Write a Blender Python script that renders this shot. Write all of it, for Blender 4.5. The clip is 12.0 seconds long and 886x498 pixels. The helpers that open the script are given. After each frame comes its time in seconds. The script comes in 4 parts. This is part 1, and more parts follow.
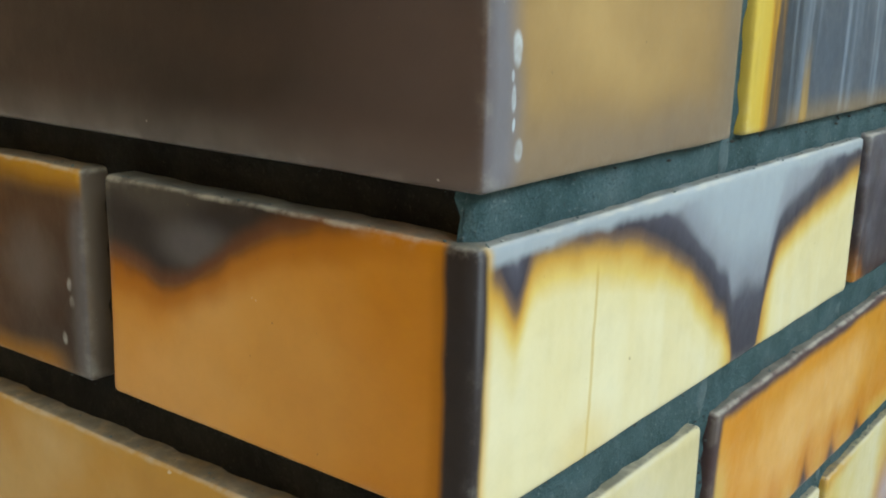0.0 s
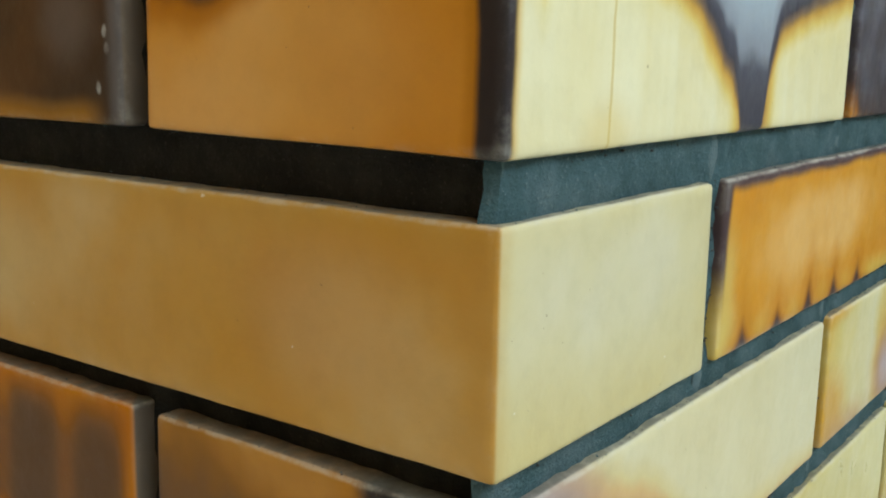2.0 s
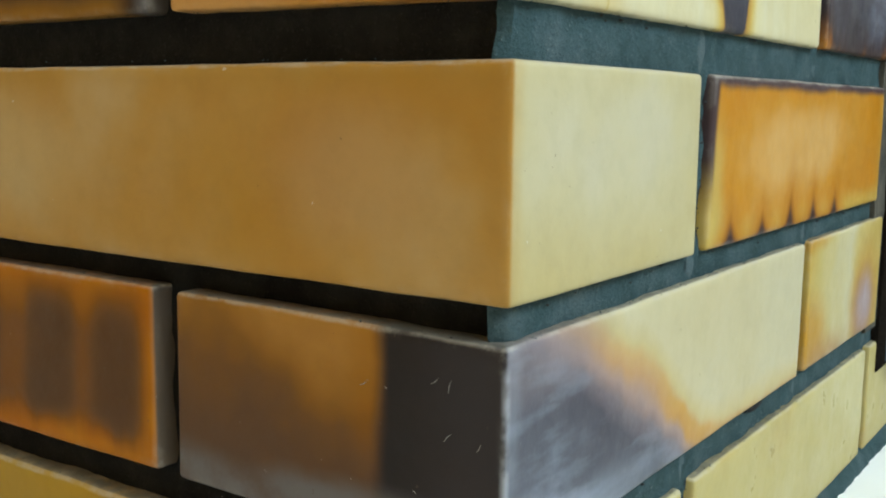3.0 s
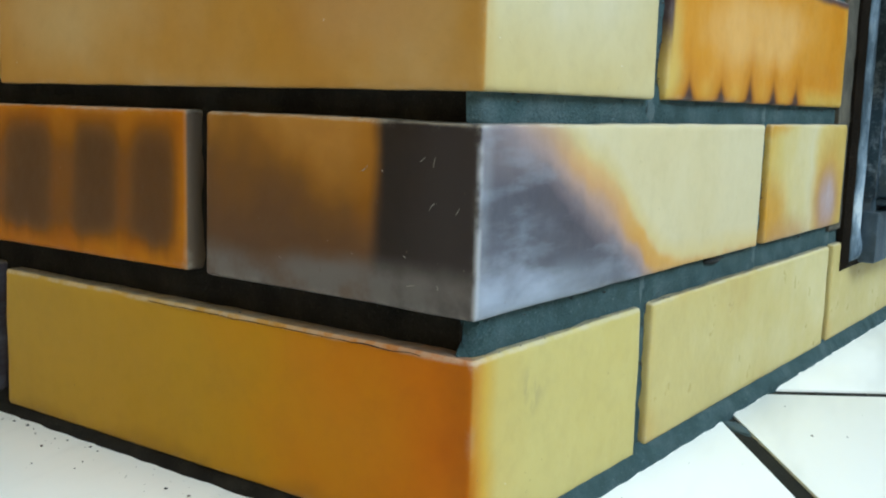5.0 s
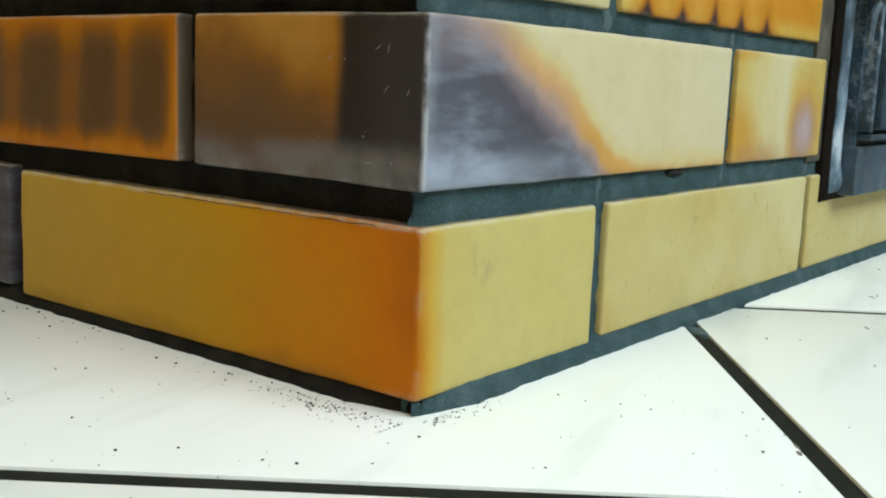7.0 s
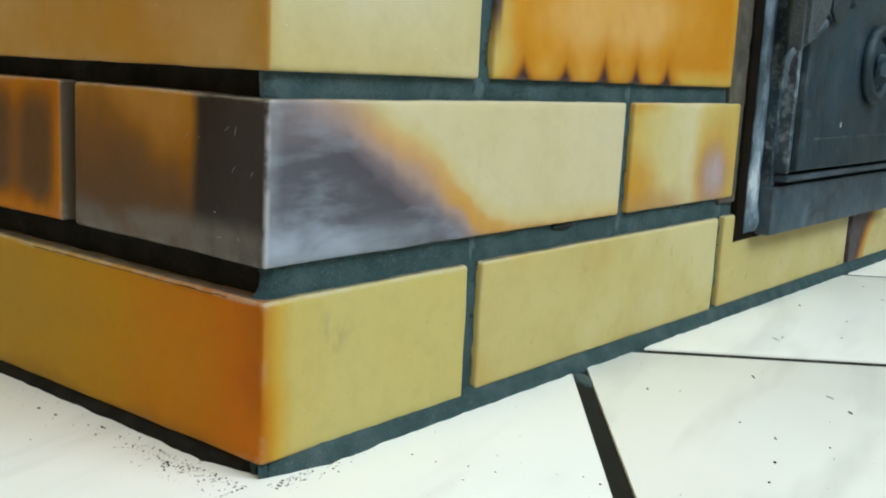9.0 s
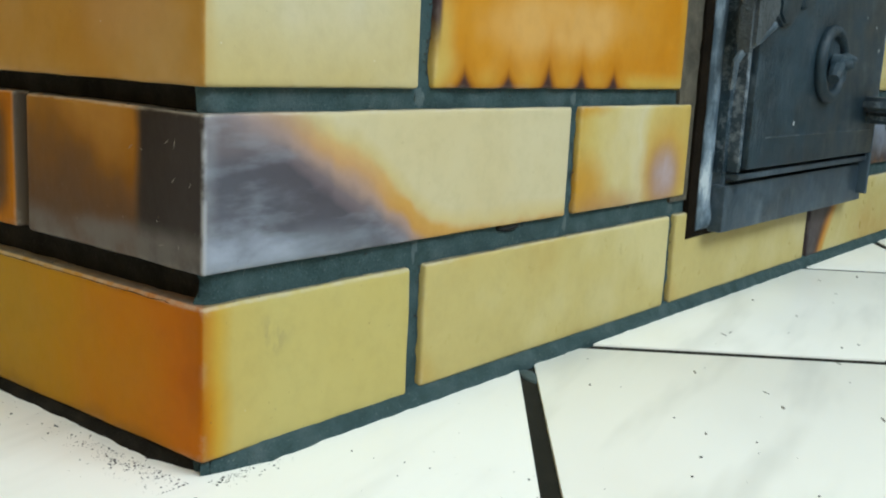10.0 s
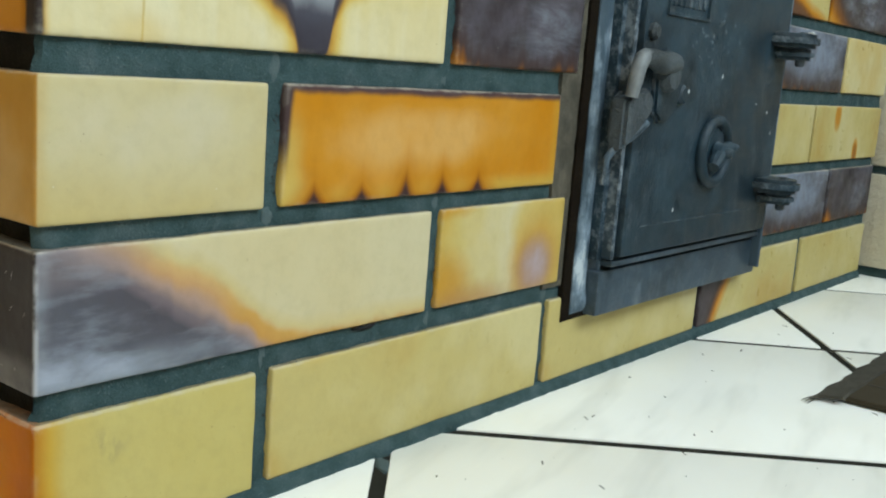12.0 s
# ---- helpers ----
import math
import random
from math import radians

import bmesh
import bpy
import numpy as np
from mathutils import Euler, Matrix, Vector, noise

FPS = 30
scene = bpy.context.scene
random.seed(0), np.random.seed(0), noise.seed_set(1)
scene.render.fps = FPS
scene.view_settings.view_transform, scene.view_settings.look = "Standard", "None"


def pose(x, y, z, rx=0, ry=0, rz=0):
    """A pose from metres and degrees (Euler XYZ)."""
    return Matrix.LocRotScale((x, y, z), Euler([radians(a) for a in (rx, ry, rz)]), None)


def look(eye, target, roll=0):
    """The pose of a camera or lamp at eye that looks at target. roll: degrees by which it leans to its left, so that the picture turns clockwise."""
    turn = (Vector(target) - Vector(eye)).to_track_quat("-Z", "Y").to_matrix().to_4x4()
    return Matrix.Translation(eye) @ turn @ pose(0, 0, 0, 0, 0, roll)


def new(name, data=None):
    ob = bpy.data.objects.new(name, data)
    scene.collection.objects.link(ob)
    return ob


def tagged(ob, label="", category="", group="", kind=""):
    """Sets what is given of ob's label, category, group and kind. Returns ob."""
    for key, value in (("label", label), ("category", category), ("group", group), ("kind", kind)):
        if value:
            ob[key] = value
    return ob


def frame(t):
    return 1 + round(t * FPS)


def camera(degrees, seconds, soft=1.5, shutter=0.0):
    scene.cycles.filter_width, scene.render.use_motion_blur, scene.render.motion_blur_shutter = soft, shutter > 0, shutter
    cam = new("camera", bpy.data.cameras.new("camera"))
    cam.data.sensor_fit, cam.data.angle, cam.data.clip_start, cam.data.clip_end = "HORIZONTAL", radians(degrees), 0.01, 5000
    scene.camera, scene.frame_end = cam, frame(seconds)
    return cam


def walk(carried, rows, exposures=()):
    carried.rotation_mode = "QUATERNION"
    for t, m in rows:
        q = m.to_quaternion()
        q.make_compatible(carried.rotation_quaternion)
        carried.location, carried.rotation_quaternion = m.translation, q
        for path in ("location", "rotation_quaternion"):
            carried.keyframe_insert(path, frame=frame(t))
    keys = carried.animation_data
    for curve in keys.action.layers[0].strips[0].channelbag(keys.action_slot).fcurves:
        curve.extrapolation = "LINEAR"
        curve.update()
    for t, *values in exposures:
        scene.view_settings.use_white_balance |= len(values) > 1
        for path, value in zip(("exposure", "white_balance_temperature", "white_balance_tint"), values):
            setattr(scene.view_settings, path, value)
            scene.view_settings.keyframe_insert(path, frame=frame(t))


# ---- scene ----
cam = camera(45.81, 12.0, soft=2.0)
# seconds, eye, yaw, pitch, roll
ROWS = [
    (0, -0.1604, -0.1118, 0.3306, -53.02, -13.64, 1.64),
    (0.5, -0.1654, -0.1132, 0.3111, -53.33, -13.25, 2.09),
    (1, -0.1718, -0.1155, 0.2934, -53.56, -13.04, 2.41),
    (1.5, -0.1799, -0.1192, 0.2664, -53.59, -11.21, 1.87),
    (2, -0.1885, -0.1221, 0.2458, -53.79, -10.58, 1.29),
    (2.5, -0.2008, -0.1265, 0.2184, -54.27, -8.86, 0.96),
    (3, -0.2136, -0.1280, 0.1991, -55.30, -8.16, 0.98),
    (5, -0.2594, -0.1716, 0.1459, -54.58, -8.10, 1.92),
    (5.5, -0.2685, -0.1849, 0.1344, -54.08, -8.35, 2.17),
    (6, -0.2729, -0.1960, 0.1273, -53.47, -8.88, 2.26),
    (6.5, -0.2758, -0.2078, 0.1174, -52.90, -9.10, 2.35),
    (8.5, -0.2516, -0.2600, 0.1369, -51.38, -9.62, 2.66),
    (9, -0.2449, -0.2745, 0.1546, -51.51, -10.05, 3.07),
    (9.5, -0.2399, -0.2880, 0.1624, -51.65, -10.36, 3.25),
    (10, -0.2423, -0.3023, 0.1666, -51.83, -10.80, 2.96),
    (10.5, -0.2459, -0.3140, 0.1756, -51.75, -10.57, 2.94),
    (11, -0.2478, -0.3261, 0.1935, -52.03, -9.97, 3.54),
    (11.5, -0.2376, -0.3413, 0.2189, -52.42, -10.30, 4.56),
    (12, -0.2229, -0.3688, 0.2260, -52.75, -10.26, 4.55),
]
EXPOSURES = [(0.0, 0.08, 6400, 10), (3.0, -0.01, 6300, 10), (5.5, 0.08, 5950, 9), (6.5, 0.0, 6300, 10), (8.5, -0.15, 6600, 10), (10.5, -0.18, 6650, 10), (12.0, -0.18, 6700, 10)]
walk(cam, [(t, pose(x, y, z, 90 + pitch, 0, yaw) @ pose(0, 0, 0, 0, 0, roll)) for t, x, y, z, yaw, pitch, roll in ROWS], EXPOSURES)

# ---- light: daylight through one window, the room closed round it ----
WINDOW = (-1.22, 1.30, 1.15, 2.5)  # x from, x to, z from, z to, in the south wall
ROOM = (-1.3, 2.7, -1.55, 1.6, 2.7)  # x from, x to, y from, y to, height

world = bpy.data.worlds.new("daylight")
world.use_nodes = True
scene.world = world
sky = world.node_tree.nodes.new("ShaderNodeTexSky")
sky.sky_type, sky.sun_disc = "NISHITA", False
sky.sun_elevation, sky.sun_rotation = radians(40), radians(160)
back = world.node_tree.nodes["Background"]
world.node_tree.links.new(sky.outputs[0], back.inputs[0])
back.inputs[1].default_value = 0.1

lamp_data = bpy.data.lights.new("window_daylight", "AREA")
lamp_data.shape, lamp_data.size, lamp_data.size_y = "RECTANGLE", WINDOW[1] - WINDOW[0] - 0.1, WINDOW[3] - WINDOW[2] - 0.1
X0, X1, Y0, Y1, TOP = ROOM
lamp_data.energy, lamp_data.color = 91, (0.79, 1.0, 1.13)
lamp = new("window_daylight", lamp_data)
lamp.matrix_world = look(((WINDOW[0] + WINDOW[1]) / 2, Y0 - 0.06, (WINDOW[2] + WINDOW[3]) / 2), ((WINDOW[0] + WINDOW[1]) / 2, 0, (WINDOW[2] + WINDOW[3]) / 2))


# ---- material helpers ----
class Nodes:
    """A small wrapper to chain shader nodes."""

    def __init__(self, name):
        self.mat = bpy.data.materials.new(name)
        self.mat.use_nodes = True
        self.tree = self.mat.node_tree
        self.bsdf = self.tree.nodes["Principled BSDF"]

    def put(self, socket, value):
        if isinstance(value, bpy.types.NodeSocket):
            self.tree.links.new(value, socket)
        elif value is not None:
            socket.default_value = value

    def add(self, kind, *values, operation=""):
        node = self.tree.nodes.new(kind)
        if operation:
            node.operation = operation
        for socket, value in zip(node.inputs, values):
            self.put(socket, value)
        return node

    def math(self, operation, a, b=None, c=None, clamp=False):
        node = self.add("ShaderNodeMath", a, b, c, operation=operation)
        node.use_clamp = clamp
        return node.outputs[0]

    def vec(self, operation, a, b=None):
        node = self.add("ShaderNodeVectorMath", a, b, operation=operation)
        return node.outputs[1] if operation in ("LENGTH", "DOT_PRODUCT", "DISTANCE") else node.outputs[0]

    def coords(self):
        return self.add("ShaderNodeTexCoord").outputs["Object"]

    def noise(self, vector, scale, detail=3.0, rough=0.55, distortion=0.0, colour=False):
        node = self.tree.nodes.new("ShaderNodeTexNoise")
        self.put(node.inputs["Vector"], vector)
        for key, value in (("Scale", scale), ("Detail", detail), ("Roughness", rough), ("Distortion", distortion)):
            node.inputs[key].default_value = value
        return node.outputs[1 if colour else 0]

    def ramp(self, fac, stops, ease="LINEAR"):
        node = self.tree.nodes.new("ShaderNodeValToRGB")
        node.color_ramp.interpolation = ease
        marks = node.color_ramp.elements
        while len(marks) < len(stops):
            marks.new(0.5)
        for mark, (place, colour) in zip(marks, stops):
            mark.position, mark.color = place, (*colour, 1) if len(colour) == 3 else colour
        self.put(node.inputs[0], fac)
        return node.outputs[0]

    def mix(self, fac, a, b, blend="MIX"):
        node = self.tree.nodes.new("ShaderNodeMix")
        node.data_type, node.blend_type = "RGBA", blend
        for key, value in ((0, fac), (6, a), (7, b)):
            self.put(node.inputs[key], (*value, 1) if isinstance(value, tuple) and len(value) == 3 else value)
        return node.outputs[2]

    def range(self, value, a, b, c=0.0, d=1.0, kind="SMOOTHSTEP"):
        node = self.tree.nodes.new("ShaderNodeMapRange")
        node.interpolation_type = kind
        for socket, v in zip(node.inputs, (value, a, b, c, d)):
            self.put(socket, v)
        return node.outputs[0]

    def bump(self, height, distance, strength=1.0, normal=None):
        node = self.tree.nodes.new("ShaderNodeBump")
        node.inputs["Strength"].default_value, node.inputs["Distance"].default_value = strength, distance
        self.put(node.inputs["Height"], height)
        if normal is not None:
            self.put(node.inputs["Normal"], normal)
        return node.outputs[0]

    def finish(self, colour=None, rough=None, normal=None, metal=None, specular=None):
        for key, value in (("Base Color", colour), ("Roughness", rough), ("Normal", normal), ("Metallic", metal), ("Specular IOR Level", specular)):
            if value is not None:
                self.put(self.bsdf.inputs[key], (*value, 1) if isinstance(value, tuple) and len(value) == 3 else value)
        return self.mat


HEIGHT = 0.060  # of a brick

# ---- glazed brick: a yellow body with flashed patches, orange at their rims, dark violet-grey within ----
YELLOW, CREAM, TAN, AMBER = (0.445, 0.358, 0.138), (0.54, 0.465, 0.240), (0.46, 0.325, 0.080), (0.45, 0.215, 0.030)


def glaze_surface(n, at, shift, colour, fired):
    """Worn arrises and mortar film on the top edge, both with highlights painted in, a painted shadow line at the foot,
    specks, gloss and relief that all the bricks share.
    """
    # wear on the arrises, their bright highlight lines put into the colour too
    worn = n.math("MULTIPLY", n.range(n.add("ShaderNodeNewGeometry").outputs["Pointiness"], 0.508, 0.55), n.range(n.noise(shift, 70, 5.0, 0.7), 0.46, 0.66, 0.0, 0.26))
    colour = n.mix(worn, colour, (0.50, 0.46, 0.38))
    height_in = n.add("ShaderNodeSeparateXYZ", at).outputs[2]
    # mortar film on the top edge, also painting the lit arris pale
    film = n.math("ADD", height_in, n.math("MULTIPLY", n.noise(shift, 55, 4.0, 0.6), 0.0030))
    crust_highlight = n.math("MULTIPLY", n.range(film, HEIGHT / 2 + 0.0000, HEIGHT / 2 + 0.0012), n.range(n.noise(shift, 120, 6.0, 0.7), 0.36, 0.60, 0.10, 0.48))
    colour = n.mix(crust_highlight, colour, (0.50, 0.45, 0.36))
    flat = n.add("ShaderNodeSeparateXYZ", n.add("ShaderNodeNewGeometry").outputs["Normal"]).outputs[2]
    colour = n.mix(n.math("MULTIPLY", n.range(flat, 0.88, 0.99), n.range(n.noise(shift, 140, 5.0, 0.7), 0.25, 0.60, 0.40, 0.80)), colour, (0.085, 0.080, 0.064))
    # shadow line along the brick's foot, painted as a ragged dark edge
    gap_shade = n.math("MULTIPLY", n.range(n.math("SUBTRACT", height_in, n.math("MULTIPLY", n.noise(shift, 85, 5.0, 0.7), 0.0036)), -HEIGHT / 2 - 0.0010, -HEIGHT / 2 - 0.0026), 0.55)
    colour = n.mix(gap_shade, colour, (0.060, 0.052, 0.036))
    speck = n.noise(shift, 420, 2.0, 0.5)
    colour = n.mix(n.range(speck, 0.75, 0.80, 0.0, 0.5), colour, (0.10, 0.07, 0.04))
    chalk = n.noise(n.vec("ADD", shift, (3.1, 0.4, 1.7)), 300, 2.0, 0.5)
    colour = n.mix(n.range(chalk, 0.77, 0.81, 0.0, 0.5), colour, (0.62, 0.58, 0.50))
    mottle = n.noise(shift, 110, 5.0, 0.65)
    colour = n.mix(n.range(mottle, 0.38, 0.75, 0.0, 0.14), colour, n.mix(0.5, colour, (0.05, 0.035, 0.02)))
    rough = n.math("ADD", n.range(n.noise(shift, 60, 4.0, 0.6), 0.3, 0.7, 0.26, 0.42), n.math("MULTIPLY", fired, 0.08))
    height = n.math("ADD", n.noise(shift, 30, 3.0, 0.5), n.math("MULTIPLY", n.noise(shift, 260, 4.0, 0.6), 0.10))
    return n.finish(colour, rough, n.bump(height, 0.0011), specular=n.range(fired, 0.5, 0.9, 0.06, 0.14))


class Val:
    """A number in a shader, for plain arithmetic."""

    def __init__(self, n, socket):
        self.n, self.socket = n, socket

    def do(self, operation, other=None, third=None, swap=False):
        a, b = self.socket, other.socket if isinstance(other, Val) else other
        if swap:
            a, b = b, a
        return Val(self.n, self.n.math(operation, a, b, third))

    def __add__(self, other): return self.do("ADD", other)
    def __radd__(self, other): return self.do("ADD", other)
    def __sub__(self, other): return self.do("SUBTRACT", other)
    def __rsub__(self, other): return self.do("SUBTRACT", other, swap=True)
    def __mul__(self, other): return self.do("MULTIPLY", other)
    def __rmul__(self, other): return self.do("MULTIPLY", other)
    def size(self): return self.do("ABSOLUTE")
    def most(self, other, soft=0.001): return self.do("SMOOTH_MAX", other, soft)
    def least(self, other, soft=0.001): return self.do("SMOOTH_MIN", other, soft)
    def step(self, a, b, low=0.0, high=1.0): return Val(self.n, self.n.range(self.socket, a, b, low, high))


class Face:
    """One face of a brick: u millimetres from its corner, v millimetres above its foot."""

    def __init__(self, n, u, v, shift, wobble):
        self.n, self.shift = n, shift
        drift = n.add("ShaderNodeSeparateXYZ", n.noise(shift, 34, 3.0, 0.55, colour=True)).outputs
        self.u = u + (Val(n, drift[0]) - 0.5) * (2 * wobble)
        self.v = v + (Val(n, drift[1]) - 0.5) * (2 * wobble)
        self.raw_u, self.raw_v = u, v
        self.colour = None

    def line(self, points, length=255.0):
        """Height of a curved front along the face."""
        stops = [(min(1.0, max(0.0, u / length)), (((h + 40) / 140),) * 3) for u, h in points]
        return Val(self.n, self.n.ramp((self.u * (1 / length)).socket, stops, "CARDINAL")) * 140.0 - 40.0

    def clouds(self, scale, low=0.3, high=0.7, stretch=(1, 1, 1), detail=3.0, offset=0.0):
        at = self.n.vec("MULTIPLY", self.n.vec("ADD", self.shift, (offset, offset, offset)), stretch)
        return Val(self.n, self.n.noise(at, scale, detail, 0.55)).step(low, high)

    def spot(self, u, v, ru, rv, inner=0.3, outer=1.3):
        a, b = (self.u - u) * (1 / ru), (self.v - v) * (1 / rv)
        return (a * a + b * b).do("SQRT").step(outer, inner)

    def ramp(self, value, low, high, stops):
        """Colours along a value, the stops given in the value's own unit."""
        self.colour = self.n.ramp(((value - low) * (1 / (high - low))).socket, [((p - low) / (high - low), c) for p, c in stops])
        return self

    def lay(self, cover, tint):
        self.colour = self.n.mix(cover.socket if isinstance(cover, Val) else cover, self.colour, tint)
        return self


def painted(name, size, front, side=None, wobble=2.0, seed=0.0):
    """A glazed brick whose front and side are coloured each by a function of its own."""
    n = Nodes(name)
    at = n.coords()
    shift = n.vec("ADD", at, (seed, seed * 0.7, seed * 1.3))
    x, y, z = (Val(n, socket) * 1000.0 for socket in n.add("ShaderNodeSeparateXYZ", at).outputs)
    from_side, from_front, v = x + 500 * size[0], y + 500 * size[1], z + 500 * HEIGHT
    colour = front(Face(n, from_side, v, shift, wobble)).colour
    if side:
        colour = n.mix((from_front - from_side).step(-0.9, 0.9).socket, colour, side(Face(n, from_front, v, shift, wobble)).colour)
    light = n.add("ShaderNodeSeparateColor", colour).outputs[0]
    return glaze_surface(n, at, shift, colour, n.range(light, 0.34, 0.10, 0.2, 0.9))


def glaze(name, base=YELLOW, patches=(), slopes=(), bands=None, blooms=(), wobble=0.008, ash_sheen=0.0, seed=0.0):
    """patches: (centre xyz, radii xyz, depth of firing) in the brick's own metres from its middle; slopes: (normal xyz, offset, soft, depth)
    for a straight front of firing; bands: (axis, per metre, amount); blooms: (centre xyz, radii xyz, colour, amount) of pale deposit."""
    n = Nodes(name)
    at = n.coords()
    shift = n.vec("ADD", at, (seed, seed * 0.7, seed * 1.3))
    warp = n.vec("SCALE", n.vec("SUBTRACT", n.noise(shift, 18, 3.0, 0.5, colour=True), (0.5, 0.5, 0.5)))
    warp.node.inputs["Scale"].default_value = wobble * 2
    place = n.vec("ADD", at, warp)
    fired = n.math("MULTIPLY", n.noise(shift, 14, 4.0, 0.6), 0.12)
    for centre, radii, depth in patches:
        gap = n.vec("LENGTH", n.vec("DIVIDE", n.vec("SUBTRACT", place, centre), radii))
        fired = n.math("SMOOTH_MAX", fired, n.range(gap, 1.45, 0.50, 0.0, depth, "LINEAR"), 0.10)
    for normal, offset, soft, depth in slopes:
        front = n.vec("DOT_PRODUCT", place, normal)
        fired = n.math("SMOOTH_MAX", fired, n.range(front, offset - soft, offset + soft, 0.0, depth, "LINEAR"), 0.08)
    if bands:
        axis, often, amount = bands
        line = n.noise(n.vec("MULTIPLY", n.vec("ADD", shift, warp) if axis == "y" else shift, (often if axis == "x" else 1.0, often if axis == "y" else 1.0, 2.5)), 1.0, 1.5, 0.5)
        fired = n.math("ADD", fired, n.range(line, 0.28, 0.72, -0.5 * amount, 0.5 * amount), clamp=True)
    light = tuple(min(1.0, c * k) for c, k in zip(base, (1.12, 1.18, 1.5)))
    deep = tuple(c * k for c, k in zip(base, (0.92, 0.80, 0.62)))
    ground = n.ramp(n.noise(shift, 9, 3.0, 0.5), [(0.34, deep), (0.50, base), (0.66, light)], "EASE")
    violet = n.mix(n.range(n.noise(shift, 26, 5.0, 0.6), 0.3, 0.7), (0.028, 0.020, 0.020), (0.076, 0.066, 0.080))
    colour = n.mix(n.range(fired, 0.12, 0.27), ground, (0.45, 0.262, 0.062))
    colour = n.mix(n.range(fired, 0.26, 0.40), colour, (0.44, 0.172, 0.012))
    colour = n.mix(n.range(fired, 0.36, 0.54), colour, (0.20, 0.072, 0.015))
    colour = n.mix(n.range(fired, 0.48, 0.70), colour, (0.048, 0.032, 0.031))
    colour = n.mix(n.range(fired, 0.70, 0.95), colour, violet)
    # ash smears, with the bluish sheen of the dark glaze painted in
    if ash_sheen:
        smear = n.noise(n.vec("MULTIPLY", shift, (0.55, 0.55, 2.2)), 34, 8.0, 0.68, 0.35)
        veil = n.noise(n.vec("ADD", shift, (5.0, 2.0, 0.0)), 13, 3.0, 0.5)
        pale = n.math("MULTIPLY", n.math("MULTIPLY", n.range(smear, 0.40, 0.70), n.range(veil, 0.36, 0.62)), n.range(fired, 0.62, 0.95, 0.0, ash_sheen))
        colour = n.mix(pale, colour, (0.31, 0.35, 0.41))
    for centre, radii, tint, amount in blooms:
        gap = n.vec("LENGTH", n.vec("DIVIDE", n.vec("SUBTRACT", place, centre), radii))
        cover = n.math("MULTIPLY", n.range(gap, 1.5, 0.4), n.range(n.noise(shift, 48, 6.0, 0.65), 0.25, 0.65, 0.35 * amount, amount))
        colour = n.mix(cover, colour, tint)
    return glaze_surface(n, at, shift, colour, fired)


def mortar_material(name="dark_mortar", low=(0.016, 0.040, 0.041), middle=(0.036, 0.069, 0.072), high=(0.080, 0.112, 0.116), grain=(0.15, 0.175, 0.17), specular=0.25):
    n = Nodes(name)
    at = n.coords()
    fine, coarse = n.noise(at, 900, 4.0, 0.7), n.noise(at, 60, 5.0, 0.65)
    colour = n.ramp(coarse, [(0.25, low), (0.5, middle), (0.8, high)])
    colour = n.mix(n.range(fine, 0.57, 0.72, 0.0, 0.8), colour, grain)
    colour = n.mix(n.range(fine, 0.40, 0.28, 0.0, 0.7), colour, (0.012, 0.014, 0.013))
    height = n.math("ADD", n.math("MULTIPLY", coarse, 1.0), n.math("MULTIPLY", fine, 0.45))
    return n.finish(colour, 0.9, n.bump(height, 0.0022), specular=specular)


def grout_material():
    n = Nodes("black_grout")
    at = n.coords()
    fine = n.noise(at, 700, 4.0, 0.7)
    colour = n.mix(n.noise(at, 30, 4.0), (0.008, 0.008, 0.006), (0.034, 0.033, 0.026))
    return n.finish(colour, 0.92, n.bump(fine, 0.001), specular=0.08)


def tile_material():
    n = Nodes("white_marbled_tile")
    info = n.add("ShaderNodeObjectInfo").outputs["Random"]
    at = n.vec("ADD", n.coords(), n.vec("SCALE", (1.0, 0.7, 0.0)))
    n.put(at.node.inputs[1].links[0].from_node.inputs["Scale"], n.math("MULTIPLY", info, 9.0))
    cloud = n.noise(n.vec("MULTIPLY", at, (1.0, 1.7, 1.0)), 7, 2.0, 0.5)
    colour = n.ramp(cloud, [(0.25, (0.83, 0.815, 0.745)), (0.5, (0.865, 0.855, 0.80)), (0.75, (0.885, 0.88, 0.83))])
    stroke = n.noise(n.vec("MULTIPLY", n.add("ShaderNodeVectorRotate", at, None, None, radians(24)).outputs[0], (5.0, 26.0, 1.0)), 1.0, 3.0, 0.55)
    colour = n.mix(n.range(stroke, 0.48, 0.72, 0.0, 0.48), colour, (0.60, 0.60, 0.55))
    nick = n.noise(n.vec("MULTIPLY", at, (60.0, 260.0, 1.0)), 1.0, 2.0, 0.5)
    colour = n.mix(n.range(nick, 0.775, 0.82, 0.0, 0.8), colour, (0.16, 0.15, 0.13))
    pore = n.noise(at, 330, 2.0, 0.5)
    colour = n.mix(n.range(pore, 0.77, 0.82, 0.0, 0.6), colour, (0.20, 0.19, 0.17))
    rough = n.range(n.noise(at, 40, 2.0), 0.3, 0.7, 0.30, 0.36)
    return n.finish(colour, rough, n.bump(n.noise(at, 26, 2.0), 0.0003), specular=0.4)


